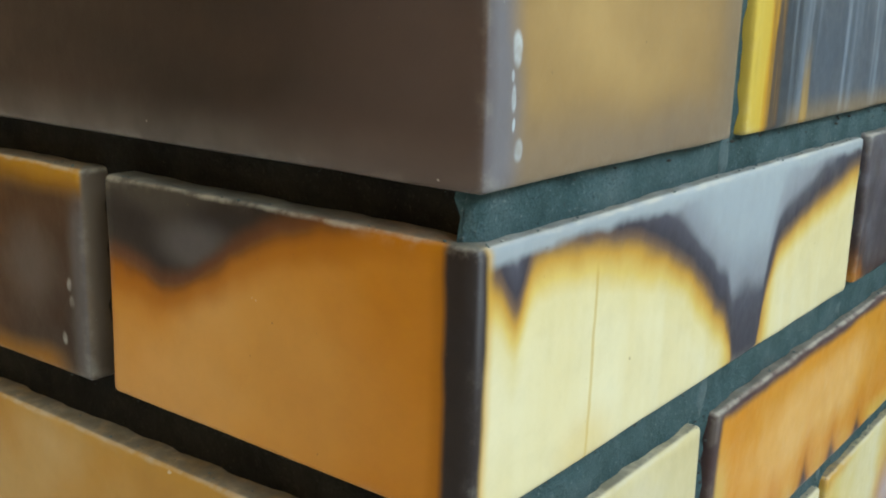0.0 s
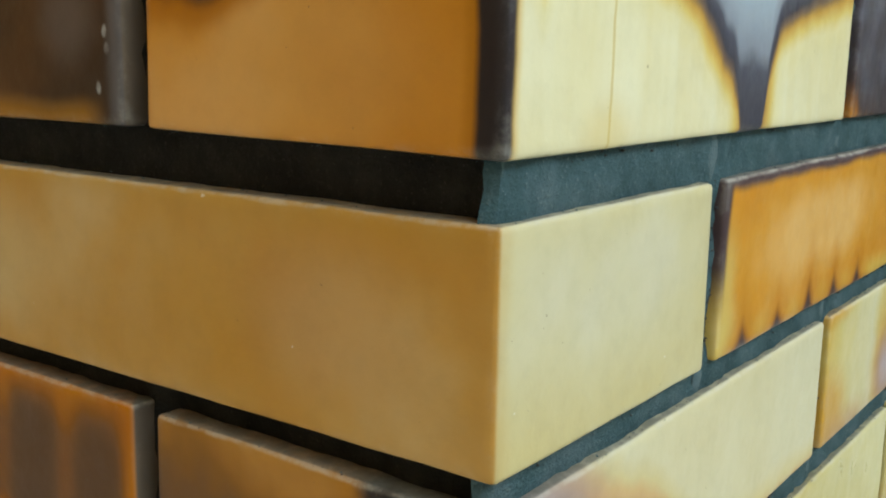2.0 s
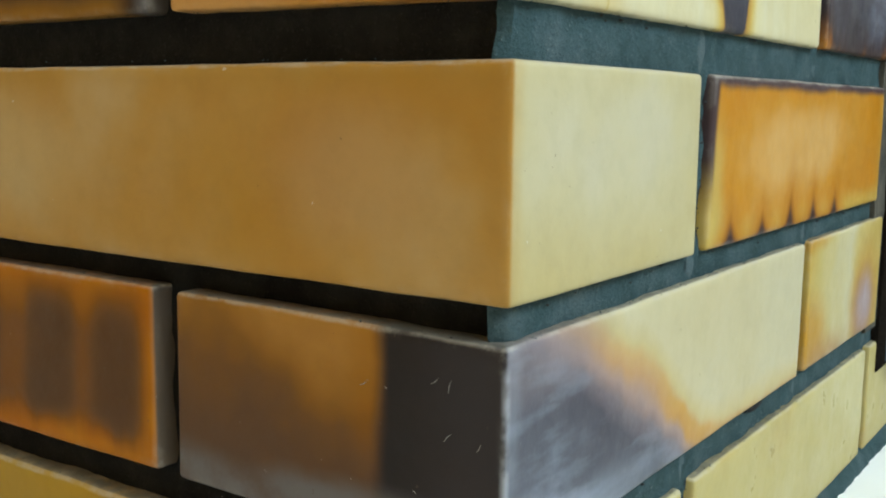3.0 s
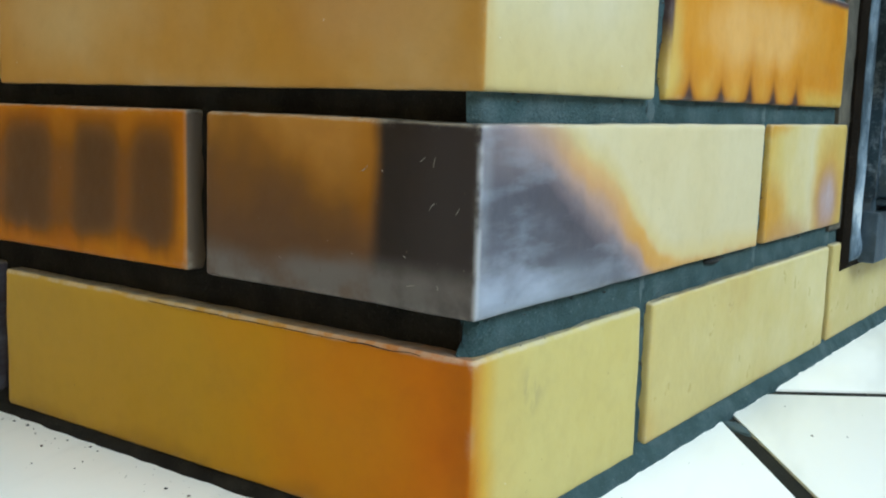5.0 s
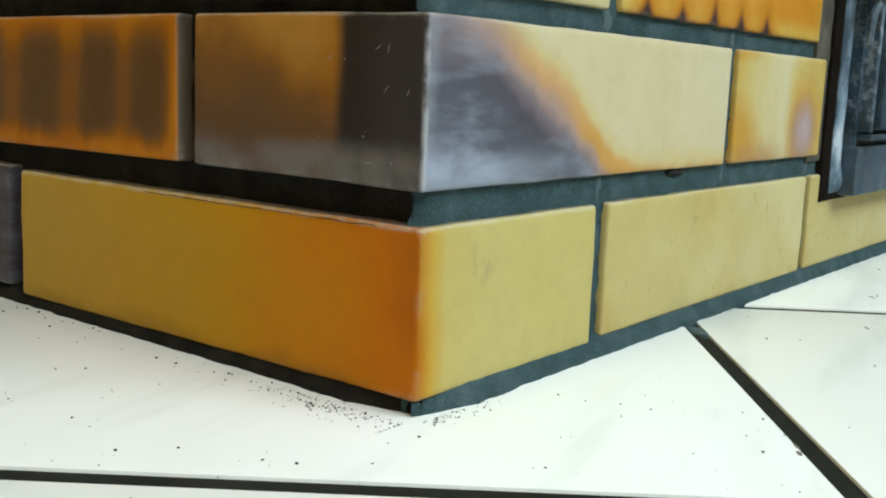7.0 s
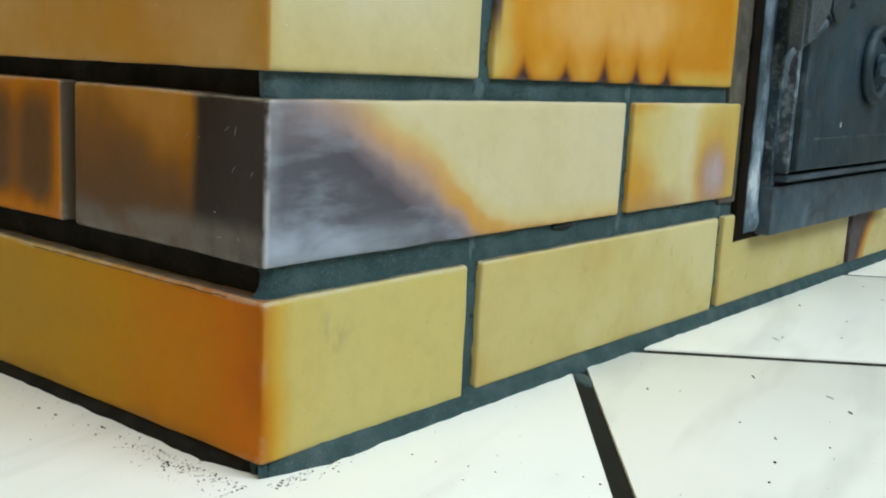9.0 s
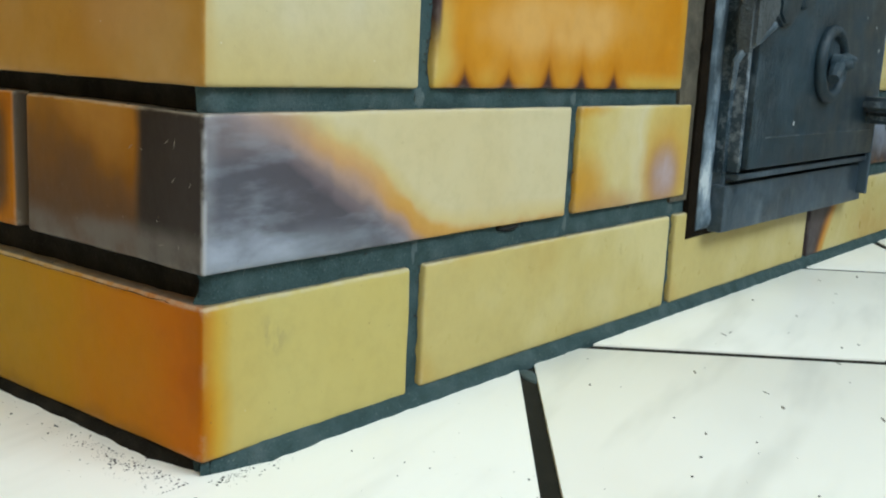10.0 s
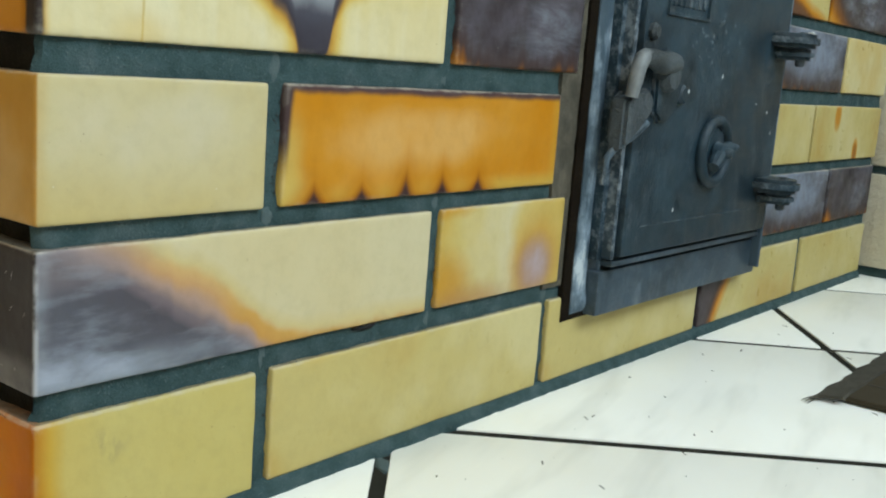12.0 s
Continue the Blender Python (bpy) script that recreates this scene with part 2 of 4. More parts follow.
def iron_material(name, low=(0.020, 0.026, 0.031), high=(0.060, 0.072, 0.080), wear=0.35, grain=1.0, edge=0.0):
    n = Nodes(name)
    at = n.coords()
    cloud, fine = n.noise(at, 28, 5.0, 0.65), n.noise(at, 520, 4.0, 0.65)
    colour = n.mix(n.range(cloud, 0.28, 0.72), low, high)
    scuff = n.noise(n.vec("MULTIPLY", at, (1.5, 1.0, 0.45)), 42, 8.0, 0.75, 0.3)
    patch = n.noise(n.vec("ADD", at, (2.0, 1.0, 4.0)), 13, 3.0, 0.5)
    colour = n.mix(n.math("MULTIPLY", n.range(scuff, 0.50, 0.68), n.range(patch, 0.42, 0.66, 0.0, wear)), colour, (0.34, 0.40, 0.45))
    if edge:
        rim = n.range(n.add("ShaderNodeNewGeometry").outputs["Pointiness"], 0.54, 0.68)
        colour = n.mix(n.math("MULTIPLY", rim, n.range(n.noise(at, 90, 6.0, 0.75), 0.46, 0.62, 0.0, edge)), colour, (0.46, 0.52, 0.57))
    nick = n.noise(at, 210, 2.0, 0.5)
    colour = n.mix(n.range(nick, 0.80, 0.84, 0.0, 0.7), colour, (0.55, 0.56, 0.56))
    peel = n.math("MULTIPLY", n.noise(at, 330, 3.0, 0.6), n.range(n.noise(n.vec("ADD", at, (7.0, 0.0, 2.0)), 16, 2.0, 0.5), 0.50, 0.66))
    rough = n.range(cloud, 0.3, 0.7, 0.42, 0.60)
    height = n.math("ADD", n.math("ADD", n.math("MULTIPLY", cloud, 0.8), n.math("MULTIPLY", fine, 0.22 * grain)), n.math("MULTIPLY", peel, 0.7))
    return n.finish(colour, rough, n.bump(height, 0.0016 * grain), metal=0.0, specular=0.38)


def worn_iron_material(name, start, full):
    """Blacking rubbed through to pale blue-grey metal in long uneven patches."""
    n = Nodes(name)
    at = n.coords()
    cloud, fine = n.noise(at, 30, 5.0, 0.65), n.noise(at, 520, 4.0, 0.65)
    colour = n.mix(cloud, (0.024, 0.042, 0.056), (0.075, 0.112, 0.145))
    rub = n.math("ADD", n.math("MULTIPLY", n.noise(n.vec("MULTIPLY", at, (1.0, 1.0, 0.25)), 70, 6.0, 0.7), 0.5), n.math("MULTIPLY", n.noise(at, 38, 4.0, 0.6), 0.5))
    colour = n.mix(n.range(rub, start, full, 0.0, 0.9), colour, (0.19, 0.245, 0.295))
    colour = n.mix(n.range(rub, full - 0.03, full + 0.05, 0.0, 0.8), colour, (0.46, 0.51, 0.54))
    return n.finish(colour, n.range(cloud, 0.3, 0.7, 0.52, 0.68), n.bump(n.math("ADD", cloud, n.math("MULTIPLY", fine, 0.3)), 0.0016), specular=0.25)


def plain_material(name, low, high, scale, rough=0.85, relief=0.002, fine=90, specular=0.3):
    n = Nodes(name)
    at = n.coords()
    colour = n.mix(n.noise(at, scale, 5.0, 0.6), low, high)
    grit = n.noise(at, fine, 5.0, 0.7)
    colour = n.mix(n.range(grit, 0.58, 0.75, 0.0, 0.35), colour, tuple(0.6 * c for c in low))
    return n.finish(colour, rough, n.bump(grit, relief), specular=specular)


# near-black copy of the mortar: the side joints' shade is in its colour
SHADED_MORTAR = mortar_material("shaded_side_mortar", (0.006, 0.005, 0.004), (0.015, 0.013, 0.010), (0.031, 0.028, 0.021), (0.055, 0.051, 0.040), 0.12)
MORTAR, GROUT, TILE = mortar_material(), grout_material(), tile_material()
IRON = iron_material("black_cast_iron", (0.0035, 0.012, 0.019), (0.012, 0.033, 0.048), 0.16, 1.0, 0.22)
IRON_FRAME = iron_material("worn_cast_iron_frame", (0.016, 0.030, 0.042), (0.075, 0.110, 0.140), 0.40, 1.2, 0.4)
IRON_BAR = iron_material("rubbed_black_iron", (0.012, 0.024, 0.034), (0.040, 0.064, 0.085), 0.45, 1.1, 0.5)
# worn iron of the bead, its streaky highlight put into the pale colour
IRON_WORN_LIT = worn_iron_material("rubbed_highlit_iron", 0.46, 0.60)
FLAKED = worn_iron_material("flaked_pale_paint", 0.49, 0.62)
TAN_MORTAR = mortar_material("brown_grey_mortar", (0.030, 0.027, 0.020), (0.075, 0.066, 0.048), (0.15, 0.130, 0.095), (0.20, 0.175, 0.13))
IRON_ROUGH = iron_material("rough_forged_iron", (0.018, 0.025, 0.029), (0.064, 0.080, 0.090), 0.5, 2.0)
STEEL = iron_material("bare_grey_steel", (0.10, 0.11, 0.115), (0.22, 0.235, 0.24), 0.4, 0.6)
STONE = plain_material("beige_sandstone", (0.50, 0.44, 0.32), (0.66, 0.60, 0.47), 16, 0.9, 0.004)
PLASTER = plain_material("white_plaster", (0.72, 0.71, 0.67), (0.80, 0.79, 0.76), 3)
# colour of the unseen walls, chosen for the warm light they throw back
WARM = plain_material("tan_bounce_wall", (0.48, 0.31, 0.14), (0.58, 0.39, 0.19), 3)
RUG = plain_material("dark_brown_weave", (0.034, 0.026, 0.014), (0.066, 0.052, 0.030), 60, 0.95, 0.002, 500)
RUG_EDGE = plain_material("grey_worn_binding", (0.040, 0.036, 0.028), (0.105, 0.098, 0.080), 90, 0.95, 0.002, 500)
# rust brown taken near black, with the frame side's shade in it
SHADED_RUST = plain_material("rust_brown_shade", (0.005, 0.004, 0.003), (0.020, 0.014, 0.009), 70, 0.9, 0.002, 400, 0.05)
PIT = plain_material("dirty_pit", (0.10, 0.09, 0.07), (0.22, 0.20, 0.16), 200)
GRIT = plain_material("black_grit", (0.015, 0.014, 0.012), (0.05, 0.045, 0.04), 200)
CHALK = plain_material("bare_white_chip", (0.45, 0.47, 0.48), (0.62, 0.64, 0.64), 200)
ASH = plain_material("pale_mortar_crumb", (0.048, 0.078, 0.080), (0.095, 0.125, 0.128), 160, 0.95, 0.0012, 500)
SCRATCH = plain_material("pale_scratch", (0.20, 0.18, 0.16), (0.32, 0.30, 0.27), 200)
# near-black standing in for the dark inside cracks and gaps
BLACK_GAP = plain_material("gap_shade", (0.006, 0.006, 0.006), (0.012, 0.012, 0.011), 50)


# ---- mesh helpers ----
def link_mesh(name, bm, material, smooth=None):
    mesh = bpy.data.meshes.new(name)
    bmesh.ops.recalc_face_normals(bm, faces=bm.faces)
    bm.to_mesh(mesh)
    bm.free()
    mesh.materials.append(material)
    if smooth is not None:
        mesh.shade_smooth()
        if smooth < 180:
            mesh.set_sharp_from_angle(angle=radians(smooth))
    return mesh


def part(name, bm, material, parent=None, label="", smooth=None):
    ob = new(name, link_mesh(name, bm, material, smooth))
    ob.parent = parent
    return tagged(ob, label)


def empty(name, label, category, place=(0, 0, 0), group="", kind=""):
    ob = new(name)
    ob.location = place
    ob.empty_display_size = 0.05
    return tagged(ob, label, category, group, kind)


def box(bm, x0, x1, y0, y1, z0, z1, bevel=0.0, segments=2):
    made = bmesh.ops.create_cube(bm, size=1.0)["verts"]
    for v in made:
        v.co = Vector((x0 + (v.co.x + 0.5) * (x1 - x0), y0 + (v.co.y + 0.5) * (y1 - y0), z0 + (v.co.z + 0.5) * (z1 - z0)))
    if bevel:
        edges = list({e for v in made for e in v.link_edges})
        bmesh.ops.bevel(bm, geom=edges, offset=bevel, segments=segments, profile=0.6, affect="EDGES")
    return bm


def boxed(*sizes, bevel=0.0, segments=2):
    return box(bmesh.new(), *sizes, bevel=bevel, segments=segments)


def lathe(bm, profile, place, axis="y", steps=28):
    """profile: (along, radius) pairs, turned about an axis through place."""
    rings = []
    for along, radius in profile:
        ring = []
        for k in range(steps):
            a = 2 * math.pi * k / steps
            c, s = radius * math.cos(a), radius * math.sin(a)
            off = {"y": (c, along, s), "z": (c, s, along), "x": (along, c, s)}[axis]
            ring.append(bm.verts.new(Vector(place) + Vector(off)))
        rings.append(ring)
    for low, high in zip(rings, rings[1:]):
        for k in range(steps):
            bm.faces.new((low[k], low[(k + 1) % steps], high[(k + 1) % steps], high[k]))
    bm.faces.new(rings[0])
    bm.faces.new(rings[-1])
    return bm


def torus(bm, place, ring, tube, flat=1.0, steps=40, sides=12):
    """A ring that lies in the x-z plane."""
    loops = []
    for k in range(steps):
        a = 2 * math.pi * k / steps
        loops.append([bm.verts.new(Vector(place) + Vector(((ring + tube * math.cos(b)) * math.cos(a), flat * tube * math.sin(b), (ring + tube * math.cos(b)) * math.sin(a))))
                      for b in (2 * math.pi * j / sides for j in range(sides))])
    for k in range(steps):
        for j in range(sides):
            bm.faces.new((loops[k][j], loops[(k + 1) % steps][j], loops[(k + 1) % steps][(j + 1) % sides], loops[k][(j + 1) % sides]))
    return bm


def tube(bm, points, radii, sides=12):
    """A bent round bar through points."""
    points = [Vector(p) for p in points]
    rings, side = [], None
    for k, p in enumerate(points):
        way = (points[min(k + 1, len(points) - 1)] - points[max(k - 1, 0)]).normalized()
        side = (way.orthogonal() if side is None else side - way * side.dot(way)).normalized()
        up = way.cross(side)
        rings.append([bm.verts.new(p + radii[k] * (math.cos(a) * side + math.sin(a) * up)) for a in (2 * math.pi * j / sides for j in range(sides))])
    for low, high in zip(rings, rings[1:]):
        for j in range(sides):
            bm.faces.new((low[j], low[(j + 1) % sides], high[(j + 1) % sides], high[j]))
    bm.faces.new(rings[0])
    bm.faces.new(rings[-1])
    return bm


def outline(bm, points, axis, a, b, bevel=0.0):
    """A flat outline given by two coordinates, made thick from a to b along the third axis."""
    def at(p, d):
        return {"x": (d, p[0], p[1]), "y": (p[0], d, p[1]), "z": (p[0], p[1], d)}[axis]
    low, high = [bm.verts.new(at(p, a)) for p in points], [bm.verts.new(at(p, b)) for p in points]
    count = len(points)
    faces = [bm.faces.new(low), bm.faces.new(high)]
    for k in range(count):
        faces.append(bm.faces.new((low[k], low[(k + 1) % count], high[(k + 1) % count], high[k])))
    if bevel:
        edges = [e for e in faces[0].edges] + [e for e in faces[1].edges]
        bmesh.ops.bevel(bm, geom=edges, offset=bevel, segments=2, affect="EDGES")
    return bm


def brick_mesh(name, size, material, seed, radius=0.0018):
    """A brick with softly rounded, slightly uneven arrises, centred on its middle."""
    half = [s / 2 for s in size]
    lines = []
    for h in half:
        inner = h - radius
        steps = max(2, round(2 * inner / 0.018))
        lines.append([-h, -h + 0.3 * radius] + [-inner] + [-inner + 0.0022 + 2 * (inner - 0.0022) * k / steps for k in range(steps + 1)] + [inner] + [h - 0.3 * radius, h])
    bm = bmesh.new()
    grid = {}

    def vert(i, j, k):
        key = (i, j, k)
        if key not in grid:
            p = Vector((lines[0][i], lines[1][j], lines[2][k]))
            wave = Vector((noise.noise((p.z * 60 + seed, p.y * 60, 1.3)), noise.noise((p.x * 60 + seed, p.z * 60, 7.1)), noise.noise((p.x * 45, p.y * 45 + seed, 3.7))))
            r = radius * (1 + 0.35 * noise.noise((p.x * 40, p.y * 40 + seed, p.z * 40)))
            core = Vector([min(max(c, -h + r), h - r) for c, h in zip(p, half)])
            off = p - core
            if off.length > 1e-9:
                p = core + off.normalized() * r
            grid[key] = bm.verts.new(p + 0.00035 * wave)
        return grid[key]

    nx, ny, nz = (len(l) - 1 for l in lines)
    for i in range(nx):
        for j in range(ny):
            for k in (0, nz):
                bm.faces.new((vert(i, j, k), vert(i + 1, j, k), vert(i + 1, j + 1, k), vert(i, j + 1, k)))
    for i in range(nx):
        for k in range(nz):
            for j in (0, ny):
                bm.faces.new((vert(i, j, k), vert(i + 1, j, k), vert(i + 1, j, k + 1), vert(i, j, k + 1)))
    for j in range(ny):
        for k in range(nz):
            for i in (0, nx):
                bm.faces.new((vert(i, j, k), vert(i, j + 1, k), vert(i, j + 1, k + 1), vert(i, j, k + 1)))
    return link_mesh(name, bm, material, 180)


# ---- room: walls and ceiling unseen, added to close in and bounce the light ----
def room_wall(name, sizes, material, label):
    return tagged(part(name, boxed(*sizes), material), label, "wall", kind="structure")


# west and north walls are added reflectors out of view
room_wall("wall_west", (X0 - 0.2, X0, Y0 - 0.2, Y1 + 0.2, -0.02, TOP), WARM, "unseen tan wall added to bounce warm light")
room_wall("wall_east", (X1, X1 + 0.2, Y0 - 0.2, Y1 + 0.2, -0.02, TOP), PLASTER, "plain white plastered wall of the room")
room_wall("wall_north", (X0, X1, Y1, Y1 + 0.2, -0.02, TOP), WARM, "unseen tan wall added behind the stove")
south = bmesh.new()
box(south, X0, WINDOW[0], Y0 - 0.2, Y0, -0.02, TOP)
box(south, WINDOW[1], X1, Y0 - 0.2, Y0, -0.02, TOP)
box(south, WINDOW[0], WINDOW[1], Y0 - 0.2, Y0, -0.02, WINDOW[2])
box(south, WINDOW[0], WINDOW[1], Y0 - 0.2, Y0, WINDOW[3], TOP)
tagged(part("wall_south", south, PLASTER), "plain white plastered wall with a window opening", "wall", kind="structure")
tagged(part("ceiling", boxed(X0 - 0.2, X1 + 0.2, Y0 - 0.2, Y1 + 0.2, TOP + 0.002, TOP + 0.2), PLASTER), "plain white ceiling", "ceiling", kind="structure")

# floor: black grout bed, white tiles laid askew to the stove
floor = part("floor", boxed(X0, X1, Y0, Y1, -0.06, -0.0014), GROUT)
tagged(floor, "white marbled ceramic tiles with black joints", "floor", kind="structure")

# block wall beside the stove's far end
BLOCK_X = 1.128
side_wall = part("wall_block", boxed(BLOCK_X + 0.006, BLOCK_X + 0.22, -0.34, 0.80, -0.01, 0.62), MORTAR)
tagged(side_wall, "low beige sandstone block wall meeting the stove", "wall", kind="structure")
for row, (low, high) in enumerate(((0.012, 0.128), (0.138, 0.262), (0.272, 0.396), (0.406, 0.53), (0.54, 0.625))):
    cuts = (-0.345, -0.13, 0.07) if row % 2 else (-0.345, -0.22, 0.02)
    for a, b in zip(cuts, cuts[1:]):
        bm = boxed(BLOCK_X, BLOCK_X + 0.10, a + 0.004, b - 0.004, low, high, bevel=0.004)
        part("stone_block", bm, STONE, side_wall, smooth=40)

# ---- brick stove ----
LEVELS = [0.0073, 0.0793, 0.1488, 0.2230, 0.2935, 0.3660, 0.4385, 0.5110]
END = 1.118
stove = empty("brick_stove", "corner of a yellow glazed brick stove with scorched patches", "stove")

core = bmesh.new()
STEP = 0.004


def mortar_sheet(bm, along, up, place):
    rows = []
    for k in range(round(up / STEP) + 1):
        rows.append([bm.verts.new(place(i * along / round(along / STEP), k * up / round(up / STEP))) for i in range(round(along / STEP) + 1)])
    for a, b in zip(rows, rows[1:]):
        for i in range(len(a) - 1):
            bm.faces.new((a[i], a[i + 1], b[i + 1], b[i]))


def uneven(s, z, seed):
    return 0.0014 * noise.noise((s * 70, z * 120, seed)) + 0.0009 * noise.noise((s * 260, z * 300, seed))


LIP_X, RECESS_X, RECESS_Y, CORE_TOP = 0.0026, 0.0072, 0.0036, 0.572
ROUND, TURN = 0.0042, 0.0066


def front_joint(s, z):
    """The front joints, rounded off where they come to the corner."""
    if s >= TURN:
        return (LIP_X + ROUND + s - TURN, RECESS_Y + uneven(s, z, 1.0), z - 0.004)
    a, r = (1 - s / TURN) * math.pi / 2, ROUND + 2.2 * uneven(s, z, 1.0)
    return (LIP_X + ROUND - r * math.sin(a) + 0.002 * noise.noise((z * 60, 7.0, 0.0)), RECESS_Y + ROUND - r * math.cos(a), z - 0.004)


mortar_sheet(core, END - LIP_X - ROUND + TURN, CORE_TOP, front_joint)
part("mortar", core, MORTAR, stove, "dark grey-green recessed mortar joints", smooth=60)
side = bmesh.new()


def side_joint(s, z):
    lobe = 0.007 + 0.003 * noise.noise((z * 90, 2.0, 0.0))
    deep = min(1.0, s / lobe)
    return (LIP_X + 0.001 + (RECESS_X - LIP_X) * (1 - (1 - deep) ** 2) ** 0.5 + uneven(s, z, 5.0), RECESS_Y + ROUND - 0.001 + s, z - 0.004)


# side joints, their shade put into the darker mortar colour
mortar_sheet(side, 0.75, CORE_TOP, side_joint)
part("mortar", side, SHADED_MORTAR, stove, "recessed mortar joints coloured near-black for shade", smooth=60)
part("core", boxed(RECESS_X + 0.004, END, RECESS_Y + 0.004, 0.76, -0.004, CORE_TOP - 0.006), MORTAR, stove)

bead = bmesh.new()
PROFILE = ((-0.002, 0.0), (0.0022, 0.0), (0.006, 0.0025), (0.0088, 0.006))  # height, set back
OUT_X, OUT_Y = 0.0008, 0.0036


def bead_strip(bm, along, place):
    rows = []
    for step in range(round(along / 0.003) + 1):
        s = step * along / round(along / 0.003)
        rough = 0.0012 * noise.noise((s * 90, 3.0, along)) + 0.0007 * noise.noise((s * 320, 9.0, along)) + 0.006 * max(0.0, 1 - s / 0.03)
        spill = 0.0018 * math.exp(-((s - 0.032) / 0.022) ** 2) * (1 + noise.noise((s * 150, 5.0, along)))
        rows.append([bm.verts.new(place(s, z + 0.4 * rough, back + rough - (spill if k == 0 else 0.3 * spill))) for k, (z, back) in enumerate(PROFILE)])
    for a, b in zip(rows, rows[1:]):
        for i in range(len(a) - 1):
            bm.faces.new((a[i], b[i], b[i + 1], a[i + 1]))


bead_strip(bead, END - 0.001, lambda s, z, back: (0.001 + s, -OUT_Y + back, z))
side_bead = bmesh.new()
# side bead takes the same mortar with shade in its colour
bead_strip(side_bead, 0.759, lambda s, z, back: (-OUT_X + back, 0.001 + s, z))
part("mortar_bead", side_bead, SHADED_MORTAR, stove, "mortar bead along the floor coloured near-black for shade", smooth=60)
part("mortar_bead", bead, MORTAR, stove, "rough mortar bead along the floor", smooth=60)

for x, z, w, h in ((0.1245, 0.2160, 0.007, 0.007), (0.2550, 0.1440, 0.006, 0.006), (0.1245, 0.1440, 0.007, 0.006), (0.2550, 0.2160, 0.006, 0.007), (0.1255, 0.0735, 0.007, 0.006),
                   (0.2545, 0.0735, 0.006, 0.006), (0.3845, 0.0740, 0.008, 0.006), (0.1250, 0.2885, 0.006, 0.006), (0.1255, 0.3080, 0.004, 0.012), (0.3900, 0.1440, 0.007, 0.007), (0.3880, 0.2165, 0.007, 0.007)):
    bm = bmesh.new()
    bmesh.ops.create_icosphere(bm, subdivisions=3, radius=1.0)
    for v in bm.verts:
        bulge = 1 + 0.28 * noise.noise((v.co.x * 2.5 + x * 90, v.co.y * 2, v.co.z * 2.5 + z * 70))
        v.co = Vector((0.62 * w * v.co.x * bulge, 0.0014 * v.co.y * bulge, 1.25 * h * v.co.z * bulge))
    lump = part("mortar_lump", bm, ASH, stove, smooth=180)
    lump.location = (x, 0.0046, z)

plug = bmesh.new()
bmesh.ops.create_icosphere(plug, subdivisions=3, radius=1.0)
for v in plug.verts:
    v.co = Vector((0.0118 * v.co.x, 0.0044 * v.co.y, 0.0012 * v.co.z)) * (1 + 0.25 * noise.noise(v.co * 2.2))
plug = part("mortar_plug", plug, ASH, stove, "grey mortar filling the end of a floor joint", smooth=180)
plug.location, plug.rotation_euler = (0.2075, -0.0115, -0.0012), (0, 0, radians(52.5))

counter = 0


LOOKS = {
    "glaze_orange_arris": "yellow glazed brick turning orange at its corner", "glaze_scorched_end": "yellow brick with one dark scorched end",
    "glaze_violet_corner": "yellow brick with a violet-grey scorched corner", "glaze_orange_spots": "yellow cut brick with orange and lilac spots",
    "glaze_cream": "plain cream glazed brick, side painted tan for its warm light", "glaze_orange_drips": "orange glazed brick with dark drips along its foot",
    "glaze_dark_arches": "cream brick with dark grey arched scorch marks", "glaze_dark_streaked": "dark streaked brick with orange foot",
    "glaze_dark_brown": "dark brown glazed corner brick", "glaze_grey_streaks": "blue-grey streaked brick with a yellow end",
    "glaze_brown_bands": "orange brick with dark brown bands", "glaze_brown_grey": "brown glazed brick with orange edge",
    "glaze_grey_orange_foot": "violet-grey brick with orange foot", "glaze_grey_orange_edge": "grey brick with orange edge",
    "glaze_small_spots": "yellow brick with small orange spots", "glaze_dark_foot": "yellow brick with a dark foot", "glaze_grey_end": "brick with a dark grey end"}


def lay(x0, x1, y0, y1, course, material, lift=0.0, height=HEIGHT, nod=0.0):
    """One brick of the stove, from its plan and its course; nod: metres by which its back end hangs."""
    global counter
    counter += 1
    tilt = (random.random() - 0.5) * 0.0016
    size = (x1 - x0, y1 - y0, height)
    ob = new("brick", brick_mesh("brick", size, material, counter * 3.7))
    ob.location = ((x0 + x1) / 2, (y0 + y1) / 2, LEVELS[course] + height / 2 + lift - nod / 2)
    ob.rotation_euler = (-nod / (y1 - y0), tilt, 0)
    ob.parent = stove
    return tagged(ob, LOOKS.get(material.name, ""))


BIG = 9.0
# local spans: a stretcher on the long face is x -0.125..0.125, its outer face at y = -0.06; a corner stretcher of the side face is y -0.125..0.125
g = {}
g["plain"] = glaze("glaze_plain", YELLOW, seed=0.3)
g["plain_pale"] = glaze("glaze_pale", CREAM, seed=1.9)
g["plain_tan"] = glaze("glaze_tan", TAN, seed=4.1)


def c1_front(f):
    f.ramp(f.u + f.clouds(20) * 3.0, 0, 40, [(0.0, (0.30, 0.075, 0.002)), (4, (0.40, 0.150, 0.006)), (9, (0.455, 0.260, 0.030)), (17, (0.45, 0.345, 0.110)), (40, (0.445, 0.365, 0.130))])
    f.lay(f.clouds(11, offset=2.0) * 0.4, (0.40, 0.305, 0.075))
    return f.lay(f.spot(36, 44, 10, 9) * f.clouds(130, 0.48, 0.62, (1, 1, 0.5), 4.0) * 0.28, (0.17, 0.15, 0.10))


